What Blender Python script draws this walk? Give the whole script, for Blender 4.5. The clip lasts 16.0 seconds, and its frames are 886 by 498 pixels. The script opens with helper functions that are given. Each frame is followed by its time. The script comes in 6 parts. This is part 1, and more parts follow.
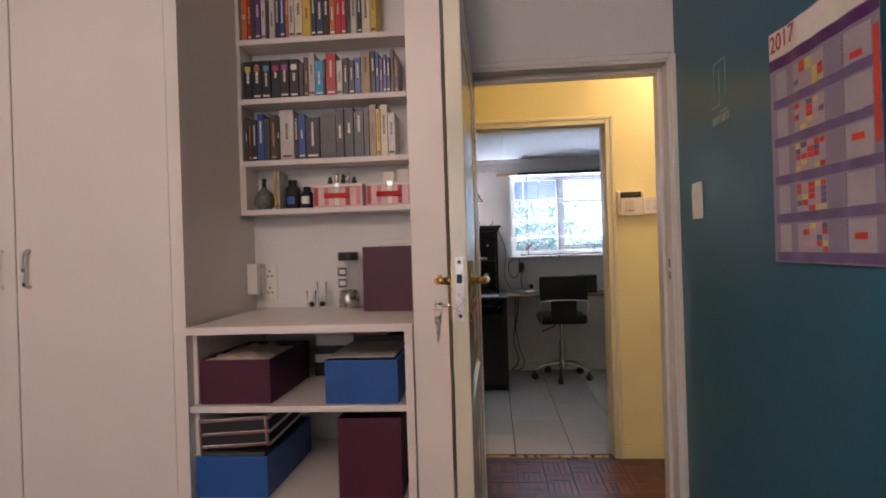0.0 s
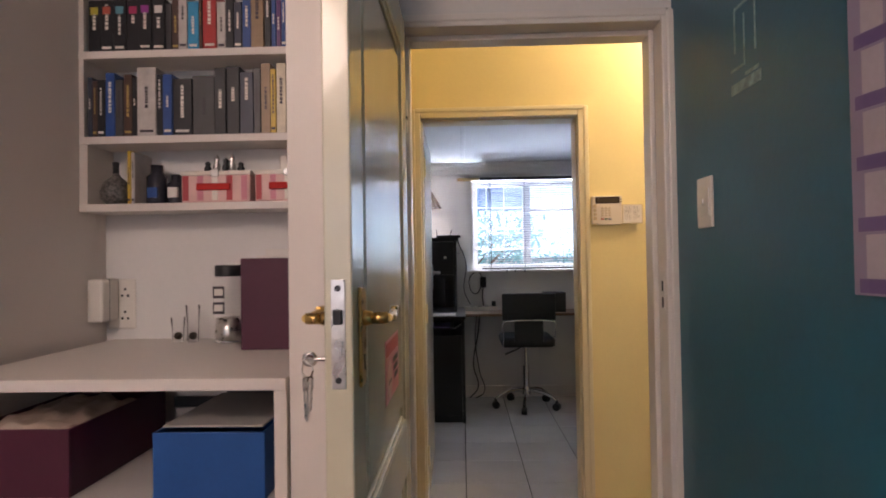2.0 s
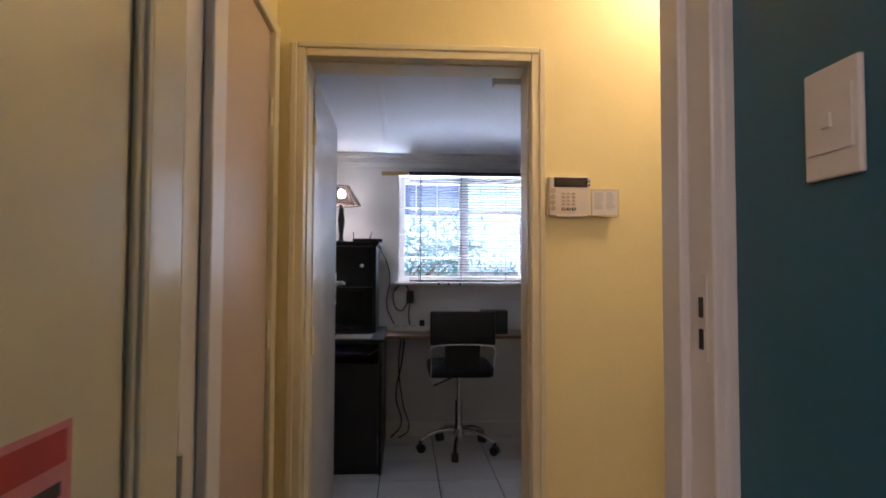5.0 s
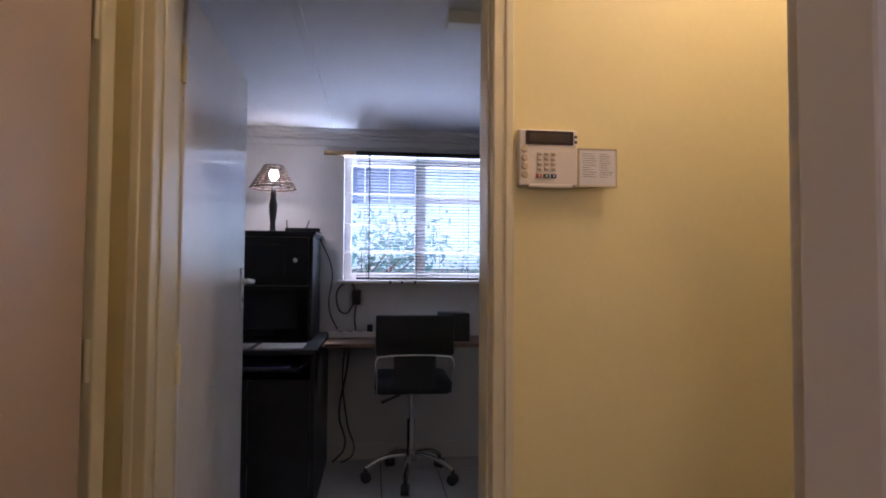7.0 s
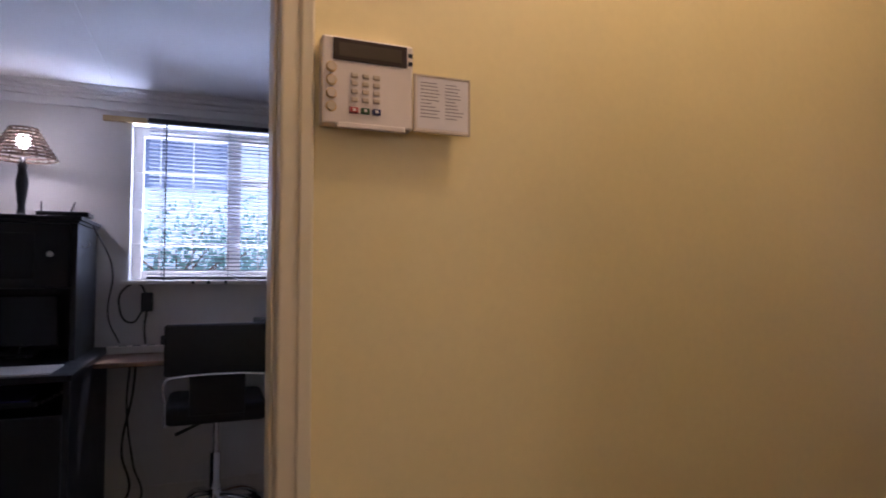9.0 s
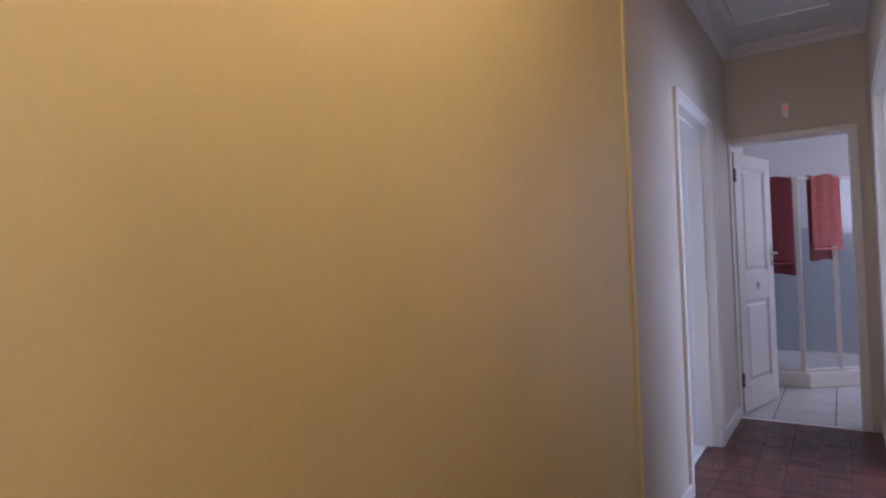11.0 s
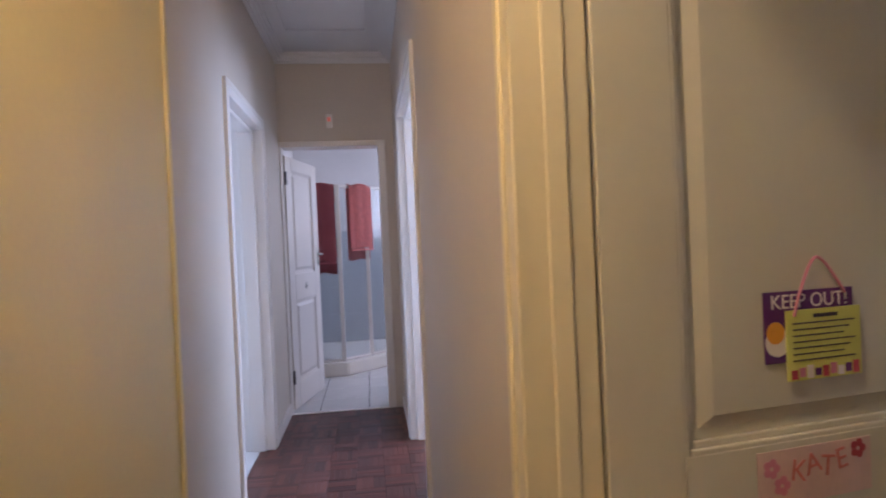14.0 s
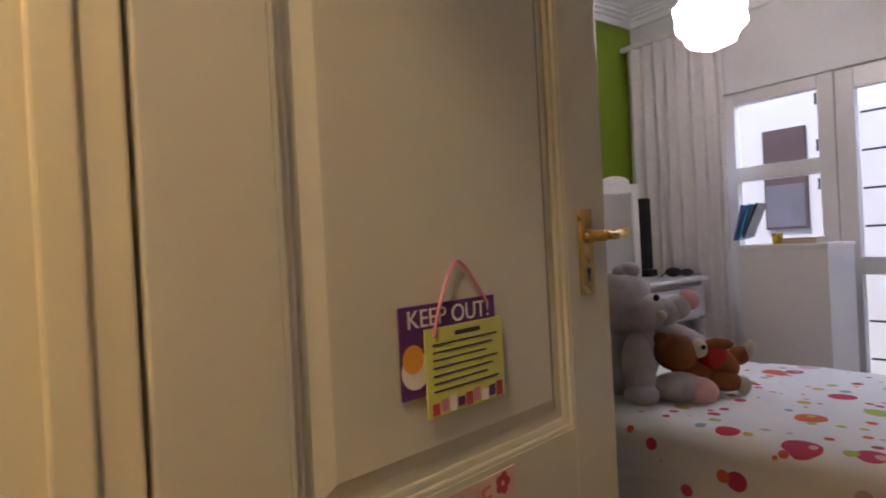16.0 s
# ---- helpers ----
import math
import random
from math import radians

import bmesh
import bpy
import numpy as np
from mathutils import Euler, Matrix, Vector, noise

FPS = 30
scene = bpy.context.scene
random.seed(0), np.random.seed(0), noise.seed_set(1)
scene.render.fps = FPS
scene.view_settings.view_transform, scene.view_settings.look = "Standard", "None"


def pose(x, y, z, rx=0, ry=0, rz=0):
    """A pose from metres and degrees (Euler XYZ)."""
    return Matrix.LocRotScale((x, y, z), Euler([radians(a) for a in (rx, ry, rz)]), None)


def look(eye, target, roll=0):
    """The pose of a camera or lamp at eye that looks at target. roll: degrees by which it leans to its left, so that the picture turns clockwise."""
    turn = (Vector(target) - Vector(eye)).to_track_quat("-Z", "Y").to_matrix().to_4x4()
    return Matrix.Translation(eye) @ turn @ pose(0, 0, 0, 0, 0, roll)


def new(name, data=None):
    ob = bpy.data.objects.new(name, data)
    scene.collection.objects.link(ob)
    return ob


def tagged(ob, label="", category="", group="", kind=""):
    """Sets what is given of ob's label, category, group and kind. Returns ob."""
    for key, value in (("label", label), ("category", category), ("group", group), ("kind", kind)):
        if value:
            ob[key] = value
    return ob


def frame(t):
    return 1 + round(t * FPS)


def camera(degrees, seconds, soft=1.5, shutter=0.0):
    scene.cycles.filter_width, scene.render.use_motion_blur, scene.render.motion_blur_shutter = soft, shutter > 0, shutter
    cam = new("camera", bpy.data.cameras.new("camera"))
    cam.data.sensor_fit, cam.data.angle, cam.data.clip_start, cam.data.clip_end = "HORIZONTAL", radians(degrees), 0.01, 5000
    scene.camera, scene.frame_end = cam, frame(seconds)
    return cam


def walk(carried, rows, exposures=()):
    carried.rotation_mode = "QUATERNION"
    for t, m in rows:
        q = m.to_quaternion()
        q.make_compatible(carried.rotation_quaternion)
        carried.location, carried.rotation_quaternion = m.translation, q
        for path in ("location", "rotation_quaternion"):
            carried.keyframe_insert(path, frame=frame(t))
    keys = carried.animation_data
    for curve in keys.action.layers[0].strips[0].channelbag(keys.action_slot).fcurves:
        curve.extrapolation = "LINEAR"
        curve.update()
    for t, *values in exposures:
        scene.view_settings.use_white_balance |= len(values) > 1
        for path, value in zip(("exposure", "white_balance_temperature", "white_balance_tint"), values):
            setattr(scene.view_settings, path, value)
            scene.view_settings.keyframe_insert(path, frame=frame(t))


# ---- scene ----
cam = camera(73.5, 16.0, soft=1.8, shutter=0.3)
PATH = [
    (0, look((-0.09, -0.204, 1.283), (-0.257, 1.789, 1.283), -1.8)),
    (0.5, look((-0.067, -0.093, 1.279), (-0.223, 1.901, 1.289), -1.5)),
    (1, look((-0.046, 0.082, 1.284), (-0.178, 2.078, 1.303), -1.3)),
    (1.5, look((-0.024, 0.234, 1.275), (-0.123, 2.232, 1.303), -1.2)),
    (2, look((0.013, 0.432, 1.29), (-0.053, 2.43, 1.324), -0.9)),
    (2.5, look((0.05, 0.604, 1.293), (0.005, 2.603, 1.335), -0.8)),
    (3, look((0.065, 0.717, 1.281), (0.039, 2.716, 1.331), -0.8)),
    (3.5, look((0.064, 0.883, 1.292), (0.07, 2.882, 1.349), -0.7)),
    (4, look((0.063, 1.031, 1.286), (0.122, 3.03, 1.348), -0.6)),
    (4.2, look((0.078, 1.092, 1.278), (0.156, 3.089, 1.344), -0.6)),
    (6.5, look((0.271, 1.856, 1.224), (0.462, 3.845, 1.327), 1.3)),
    (7, look((0.312, 1.995, 1.242), (0.543, 3.981, 1.319), 0.4)),
    (7.5, look((0.364, 2.157, 1.248), (0.663, 4.133, 1.322), 0.3)),
    (8, look((0.422, 2.3, 1.252), (0.822, 4.259, 1.319), -0.2)),
    (8.5, look((0.459, 2.368, 1.222), (0.993, 4.293, 1.304), 0.4)),
    (9, look((0.502, 2.489, 1.224), (1.234, 4.348, 1.305), 0.1)),
    (9.5, look((0.547, 2.615, 1.225), (1.502, 4.37, 1.321), -0.0)),
    (10, look((0.519, 2.713, 1.234), (1.871, 4.187, 1.291), -1.9)),
    (10.2, look((0.568, 2.744, 1.234), (2.005, 4.135, 1.287), -2.0)),
    (12.3, look((0.864, 2.737, 1.245), (2.778, 3.32, 1.248), -2.5)),
    (12.5, look((0.886, 2.792, 1.253), (2.829, 3.267, 1.252), -2.6)),
    (13, look((0.961, 2.795, 1.249), (2.945, 3.042, 1.244), -2.6)),
    (13.5, look((0.982, 2.806, 1.248), (2.982, 2.814, 1.235), -2.6)),
    (14, look((1.009, 2.772, 1.242), (2.993, 2.525, 1.225), -2.5)),
    (14.5, look((1.081, 2.705, 1.233), (3.013, 2.186, 1.218), -2.5)),
    (15, look((1.178, 2.633, 1.228), (3.022, 1.857, 1.212), -2.6)),
    (15.5, look((1.242, 2.58, 1.223), (2.974, 1.58, 1.209), -2.4)),
    (16, look((1.271, 2.539, 1.216), (2.87, 1.338, 1.203), -3.0)),
]
EXPOSURES = [
    (0.0, 0.24, 6500, 18), (2.0, 0.30, 6550, 19), (4.2, 0.05, 6500, 20), (6.5, -0.24, 6000, 26), (7.5, -0.42, 5950, 29), (9.5, -0.46, 5900, 33), (10.2, -0.30, 5950, 32),
    (12.3, 0.12, 5700, 28), (13.5, 0.24, 5800, 27), (14.5, 0.53, 5900, 25), (16.0, 0.45, 6050, 25),
]
walk(cam, PATH, EXPOSURES)

# ---- world and lights ----
world = bpy.data.worlds.new("world")
scene.world = world
world.use_nodes = True
wn = world.node_tree.nodes
sky = wn.new("ShaderNodeTexSky")
sky.sky_type, sky.sun_disc = "NISHITA", False
sky.sun_elevation, sky.sun_rotation = radians(50), radians(200)
wn["Background"].inputs["Strength"].default_value = 0.15
world.node_tree.links.new(sky.outputs[0], wn["Background"].inputs["Color"])


def lamp(name, kind, m, watts, colour, size=0.2, size_y=None):
    d = bpy.data.lights.new(name, kind)
    d.energy, d.color = watts, colour
    if kind == "AREA":
        d.size = size
        if size_y:
            d.shape, d.size_y = "RECTANGLE", size_y
    elif kind == "SUN":
        d.angle = size
    else:
        d.shadow_soft_size = size
    ob = new(name, d)
    ob.matrix_world = m
    return ob


WARM, DAY = (1.0, 0.79, 0.53), (0.62, 0.78, 1.0)
lamp("sun", "SUN", look((3, 14, 12), (1, 6, 0)), 3.0, (1.0, 0.95, 0.88), radians(0.5))
lamp("study_daylight", "AREA", look((0.85, 6.55, 2.45), (0.85, 5.1, 0.9)), 90, DAY, 1.5, 0.5)
lamp("study_ground_bounce", "AREA", look((0.85, 6.65, 0.70), (0.75, 4.6, 2.25)), 330, DAY, 1.5, 0.6)
lamp("hall_ceiling_lamp", "POINT", pose(1.25, 3.0, 2.5), 25, WARM, 0.07)
# Two unseen lamps added behind the starting view to light the bedroom.
lamp("bedroom_warm_fill", "POINT", pose(-0.9, -0.9, 2.45), 61, (1.0, 0.80, 0.66), 0.28)
lamp("bedroom_cool_fill", "AREA", look((-1.0, -2.52, 1.6), (-1.0, 1, 1.3)), 8, (0.80, 0.86, 1.0), 1.5, 1.1)
lamp("child_room_daylight", "AREA", look((2.3, -1.6, 2.5), (2.3, 0.4, 0.8)), 30, DAY, 1.5, 0.6)
lamp("desk_lamp_bulb", "POINT", pose(-0.31, 5.741, 1.80), 4.5, (0.95, 0.92, 0.95), 0.03)
lamp("north_room_daylight", "AREA", look((4.4, 5.4, 1.6), (4.4, 3.4, 1.2)), 22, DAY, 1.2, 1.2)
lamp("south_room_daylight", "AREA", look((5.15, 0.4, 1.6), (3.9, 2.9, 1.0)), 85, DAY, 1.2, 1.2)
# Added out of view to brighten the bathroom; its source is assumed.
lamp("bathroom_fill", "AREA", look((7.2, 1.45, 1.8), (7.0, 3.0, 1.2)), 15, (0.8, 0.86, 1.0), 0.9, 0.9)


# ---- materials ----
def material(name, colour, rough=0.5, metal=0.0, vary=0.12, scale=6.0, bump=0.05, fine=90.0, coat=0.0, per=None, spread=0.0):
    """A principled surface with broad stains, fine grain and a slight relief."""
    m = bpy.data.materials.new(name)
    m.use_nodes = True
    nt = m.node_tree
    n, link = nt.nodes, nt.links.new
    b = n["Principled BSDF"]
    b.inputs["Roughness"].default_value, b.inputs["Metallic"].default_value = rough, metal
    b.inputs["Coat Weight"].default_value = coat
    co = n.new("ShaderNodeTexCoord")
    big, small = n.new("ShaderNodeTexNoise"), n.new("ShaderNodeTexNoise")
    big.inputs["Scale"].default_value, small.inputs["Scale"].default_value = scale, fine
    big.inputs["Detail"].default_value, small.inputs["Detail"].default_value = 5, 3
    for t in (big, small):
        link(co.outputs["Object"], t.inputs["Vector"])
    mix = n.new("ShaderNodeMath")
    mix.operation = "MULTIPLY_ADD"
    link(small.outputs[0], mix.inputs[0])
    mix.inputs[1].default_value = 0.35
    link(big.outputs[0], mix.inputs[2])
    ramp = n.new("ShaderNodeMapRange")
    ramp.inputs["From Min"].default_value, ramp.inputs["From Max"].default_value = 0.4, 0.95
    ramp.inputs["To Min"].default_value, ramp.inputs["To Max"].default_value = 1 - vary, 1 + vary
    link(mix.outputs[0], ramp.inputs["Value"])
    hsv = n.new("ShaderNodeHueSaturation")
    hsv.inputs["Color"].default_value = (*colour, 1)
    value = ramp.outputs[0]
    if per:
        src = n.new("ShaderNodeObjectInfo" if per == "object" else "ShaderNodeNewGeometry")
        out = src.outputs["Random" if per == "object" else "Random Per Island"]
        r2 = n.new("ShaderNodeMapRange")
        r2.inputs["To Min"].default_value, r2.inputs["To Max"].default_value = 1 - spread, 1 + spread
        link(out, r2.inputs["Value"])
        mul = n.new("ShaderNodeMath")
        mul.operation = "MULTIPLY"
        link(value, mul.inputs[0])
        link(r2.outputs[0], mul.inputs[1])
        value = mul.outputs[0]
    link(value, hsv.inputs["Value"])
    link(hsv.outputs[0], b.inputs["Base Color"])
    rr = n.new("ShaderNodeMapRange")
    rr.inputs["To Min"].default_value, rr.inputs["To Max"].default_value = max(0.02, rough * 0.85), min(1, rough * 1.15)
    link(big.outputs[0], rr.inputs["Value"])
    link(rr.outputs[0], b.inputs["Roughness"])
    if bump:
        bp = n.new("ShaderNodeBump")
        bp.inputs["Strength"].default_value, bp.inputs["Distance"].default_value = bump, 0.01
        link(mix.outputs[0], bp.inputs["Height"])
        link(bp.outputs[0], b.inputs["Normal"])
    return m


def glow(name, colour, strength):
    m = bpy.data.materials.new(name)
    m.use_nodes = True
    b = m.node_tree.nodes["Principled BSDF"]
    b.inputs["Base Color"].default_value = (*colour, 1)
    b.inputs["Emission Color"].default_value = (*colour, 1)
    b.inputs["Emission Strength"].default_value = strength
    return m


def glass_material(name, tint=(1, 1, 1), rough=0.02):
    m = bpy.data.materials.new(name)
    m.use_nodes = True
    b = m.node_tree.nodes["Principled BSDF"]
    b.inputs["Base Color"].default_value = (*tint, 1)
    b.inputs["Transmission Weight"].default_value, b.inputs["Roughness"].default_value = 1, rough
    b.inputs["IOR"].default_value = 1.3
    return m


CREAM = material("cream_wall_paint", (0.80, 0.675, 0.325), 0.45, vary=0.05, scale=2.0, bump=0.05, fine=60)
# Beige of the south and end walls; on wall_hall_far it stands for daylight.
BEIGE = material("beige_and_daylit_wall_paint", (0.62, 0.55, 0.47), 0.5, vary=0.05, scale=2.0, bump=0.05, fine=60)
WHITE_WALL = material("white_wall_paint", (0.74, 0.72, 0.70), 0.6, vary=0.05, scale=2.5, bump=0.06, fine=70)
TEAL = material("teal_wall_paint", (0.016, 0.118, 0.185), 0.38, vary=0.14, scale=2.2, bump=0.06, fine=50)
GREEN = material("lime_green_wall_paint", (0.20, 0.29, 0.012), 0.7, vary=0.06, scale=3)
CEILING = material("ceiling_paint", (0.78, 0.78, 0.78), 0.7, vary=0.03, scale=3, bump=0.03)
GLOSS = material("gloss_enamel_white", (0.78, 0.74, 0.68), 0.25, vary=0.04, scale=4, bump=0.03, fine=40, coat=0.3)
DOORGLOSS = material("worn_cream_door_enamel", (0.64, 0.60, 0.45), 0.24, vary=0.035, scale=3, bump=0.04, fine=30, coat=0.3)
FRAME = material("cream_frame_enamel", (0.72, 0.64, 0.42), 0.3, vary=0.012, scale=3, bump=0.0, fine=40)
FRAMEW = material("white_frame_enamel", (0.76, 0.72, 0.68), 0.3, vary=0.015, scale=3, bump=0.0, fine=40)
MELAMINE = material("white_melamine_board", (0.72, 0.66, 0.61), 0.4, vary=0.03, scale=3, bump=0.0)
BLACKWOOD = material("black_stained_wood", (0.006, 0.0055, 0.008), 0.45, vary=0.3, scale=12, bump=0.05)
DARK = material("black_plastic", (0.014, 0.014, 0.016), 0.45, vary=0.2, scale=20)
LEATHER = material("black_leatherette", (0.007, 0.007, 0.008), 0.5, vary=0.2, scale=30, bump=0.2, fine=200)
CHROME = material("chrome", (0.75, 0.75, 0.76), 0.12, 1.0, vary=0.05, bump=0)
STEEL = material("worn_steel", (0.62, 0.60, 0.57), 0.28, 1.0, vary=0.2, scale=40, bump=0.05)
BRASS = material("tarnished_brass", (0.55, 0.36, 0.12), 0.28, 1.0, vary=0.35, scale=35, bump=0.05)
WHITEPLASTIC = material("white_plastic", (0.78, 0.74, 0.68), 0.35, vary=0.03, bump=0)
TILE = material("white_floor_tile", (0.62, 0.61, 0.60), 0.14, vary=0.05, scale=5, bump=0.02, per="object", spread=0.04)
GROUT = material("dark_grout", (0.03, 0.028, 0.026), 0.9, vary=0.3, scale=20)
PARQUET = material("polished_parquet_block", (0.088, 0.026, 0.018), 0.42, vary=0.3, scale=9, bump=0.05, fine=140, coat=0.12, per="object", spread=0.55)
PARQUET_REST = material("polished_parquet_rest", (0.088, 0.026, 0.018), 0.42, vary=0.3, scale=9, bump=0.05, fine=140, coat=0.12, per="island", spread=0.55)
MAROON = material("maroon_card", (0.065, 0.005, 0.024), 0.5, vary=0.12, scale=10, bump=0.06)
BLUE = material("blue_card", (0.012, 0.085, 0.30), 0.45, vary=0.12, scale=10, bump=0.06)
PAPER = material("paper", (0.74, 0.70, 0.65), 0.7, vary=0.05, scale=20)
DESKWOOD = material("brown_desk_veneer", (0.20, 0.11, 0.06), 0.4, vary=0.3, scale=8)
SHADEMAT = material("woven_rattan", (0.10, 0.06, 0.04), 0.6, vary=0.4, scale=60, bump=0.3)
CURTAIN = material("white_curtain_cloth", (0.72, 0.68, 0.66), 0.8, vary=0.05, scale=30, bump=0.1, fine=300)
PLUSH = material("grey_plush", (0.47, 0.43, 0.43), 0.95, vary=0.15, scale=25, bump=0.6, fine=220)
PINK = material("pink_plush", (0.68, 0.38, 0.35), 0.95, vary=0.12, scale=25, bump=0.5, fine=220)
BROWNPLUSH = material("brown_plush", (0.28, 0.095, 0.025), 0.95, vary=0.2, scale=25, bump=0.6, fine=220)
REDCLOTH = material("red_cloth", (0.48, 0.025, 0.02), 0.85, vary=0.1, scale=25, bump=0.3)
TOWEL = material("coral_terry_towel", (0.70, 0.22, 0.20), 0.95, vary=0.1, scale=20, bump=0.6, fine=260)
WALLTILE = material("pale_grey_wall_tile", (0.46, 0.48, 0.50), 0.18, vary=0.05, scale=5, bump=0.02)
GLASS = glass_material("window_glass")
GREYGLASS = glass_material("shower_glass", (0.78, 0.83, 0.86), 0.08)
BULB = glow("lit_bulb", (1.0, 0.93, 0.85), 60)

# ---- mesh helpers ----
ORIGIN = {}


def thing(name, label, category, at=(0, 0, 0), m=None, group="", kind=""):
    """An empty at a thing's base. With m the parts are given in the thing's own space, else in the world's."""
    ob = new(name)
    ob.matrix_world = m if m is not None else pose(*at)
    ob.empty_display_size = 0.05
    ORIGIN[ob] = Vector((0, 0, 0)) if m is not None else Vector(at)
    return tagged(ob, label, category, group, kind)


def mesh_of(name, bm, mats, smooth=False):
    me = bpy.data.meshes.new(name)
    bmesh.ops.recalc_face_normals(bm, faces=bm.faces)
    if smooth:
        for f in bm.faces:
            f.smooth = True
    bm.to_mesh(me)
    bm.free()
    for mt in (mats if isinstance(mats, (list, tuple)) else [mats]):
        me.materials.append(mt)
    return me


def part(name, bm, mat, parent, label="", smooth=False):
    o = ORIGIN[parent]
    if o.length:
        bmesh.ops.translate(bm, vec=-o, verts=bm.verts)
    ob = new(name, mesh_of(name, bm, mat, smooth))
    ob.parent = parent
    ORIGIN[ob] = o
    return tagged(ob, label)


def solid(name, bm, mat, label="", category="", kind="structure", group="", smooth=False):
    ob = new(name, mesh_of(name, bm, mat, smooth))
    ORIGIN[ob] = Vector((0, 0, 0))
    return tagged(ob, label, category, group, kind)


def box(bm, x0, x1, y0, y1, z0, z1, bev=0.0, mi=0):
    r = bmesh.ops.create_cube(bm, size=1)
    vs = r["verts"]
    for v in vs:
        v.co = Vector(((x0 + x1) / 2 + v.co.x * (x1 - x0), (y0 + y1) / 2 + v.co.y * (y1 - y0), (z0 + z1) / 2 + v.co.z * (z1 - z0)))
    fs = {f for v in vs for f in v.link_faces}
    for f in fs:
        f.material_index = mi
    if bev:
        es = {e for v in vs for e in v.link_edges}
        bmesh.ops.bevel(bm, geom=list(es), offset=bev, segments=2, affect="EDGES", profile=0.5)
    return bm


def slab(*a, bev=0.0):
    return box(bmesh.new(), *a, bev=bev)


def rod(bm, p, q, r0, r1=None, seg=12, mi=0):
    p, q = Vector(p), Vector(q)
    d = q - p
    m = Matrix.Translation((p + q) / 2) @ d.to_track_quat("Z", "Y").to_matrix().to_4x4()
    g = bmesh.ops.create_cone(bm, cap_ends=True, segments=seg, radius1=r0, radius2=r0 if r1 is None else r1, depth=d.length, matrix=m)
    for f in {f for v in g["verts"] for f in v.link_faces}:
        f.material_index = mi
    return bm


def lathe(bm, profile, centre, seg=24, mi=0):
    """Turns a profile of (radius, height) round the upright through centre."""
    cx, cy, cz = centre
    rings = []
    for r, z in profile:
        rings.append([bm.verts.new((cx + r * math.cos(2 * math.pi * i / seg), cy + r * math.sin(2 * math.pi * i / seg), cz + z)) for i in range(seg)])
    for a, b in zip(rings, rings[1:]):
        for i in range(seg):
            f = bm.faces.new((a[i], a[(i + 1) % seg], b[(i + 1) % seg], b[i]))
            f.material_index, f.smooth = mi, True
    for ring in (rings[0], rings[-1]):
        if (ring[0].co - ring[seg // 2].co).length > 1e-4:
            bm.faces.new(ring).material_index = mi
    return bm


def blob(bm, c, r, turn=(0, 0, 0), mi=0, seg=20):
    m = Matrix.LocRotScale(c, Euler([radians(a) for a in turn]), r)
    g = bmesh.ops.create_uvsphere(bm, u_segments=seg, v_segments=seg // 2 + 2, radius=1, matrix=m)
    for f in {f for v in g["verts"] for f in v.link_faces}:
        f.material_index, f.smooth = mi, True
    return bm


def tube(name, pts, r, mat, parent=None, label="", category="", res=3):
    """A bent round bar or cable through points."""
    cu = bpy.data.curves.new(name, "CURVE")
    cu.dimensions, cu.bevel_depth, cu.bevel_resolution, cu.use_fill_caps = "3D", r, res, True
    sp = cu.splines.new("BEZIER")
    sp.bezier_points.add(len(pts) - 1)
    o = ORIGIN[parent] if parent else Vector((0, 0, 0))
    for b, p in zip(sp.bezier_points, pts):
        b.co = Vector(p) - o
        b.handle_left_type = b.handle_right_type = "AUTO"
    cu.materials.append(mat)
    tmp = bpy.data.objects.new(name, cu)
    me = bpy.data.meshes.new_from_object(tmp)
    bpy.data.objects.remove(tmp)
    for f in me.polygons:
        f.use_smooth = True
    ob = new(name, me)
    if parent:
        ob.parent = parent
        ORIGIN[ob] = o
        return tagged(ob, label)
    return tagged(ob, label, category)


def lettering(name, text, size, m, mat, parent, depth=0.0004):
    cu = bpy.data.curves.new(name, "FONT")
    cu.body, cu.size, cu.extrude, cu.align_x, cu.align_y = text, size, depth, "CENTER", "CENTER"
    tmp = bpy.data.objects.new(name, cu)
    me = bpy.data.meshes.new_from_object(tmp)
    bpy.data.objects.remove(tmp)
    me.transform(Matrix.Translation(-ORIGIN[parent]) @ m)
    me.materials.clear()
    me.materials.append(mat)
    ob = new(name, me)
    ob.parent = parent
    ORIGIN[ob] = ORIGIN[parent]
    return ob


# ---- structure ----
H, HS = 2.72, 2.18


def wall(name, mat, *boxes, label=""):
    bm = bmesh.new()
    for b in boxes:
        box(bm, *b)
    return solid(name, bm, mat, label, "wall")


# first bedroom
wall("wall_bedroom_west", WHITE_WALL, (-2.75, -2.6, -2.6, 2.43, 0, H), label="plain white plastered wall")
# Never in view; its window opening is assumed.
wall("wall_bedroom_back", WHITE_WALL, (-2.75, 0.66, -2.75, -2.6, 0, 0.95), (-2.75, 0.66, -2.75, -2.6, 2.15, H),
     (-2.75, -1.75, -2.75, -2.6, 0.95, 2.15), (-0.25, 0.66, -2.75, -2.6, 0.95, 2.15), label="unseen white plastered back wall with an assumed window opening")
wall("wall_bedroom_door_side", WHITE_WALL, (-2.75, -0.215, 2.25, 2.402, 0, H), (-0.215, 0.66, 2.25, 2.402, 2.046, H), (0.652, 0.80, 2.251, 2.402, 0, H), label="white wall round the bedroom doorway")
wall("wall_teal", TEAL, (0.66, 0.74, -2.6, 2.249, 0, H), label="teal painted wall with pale scuff marks")
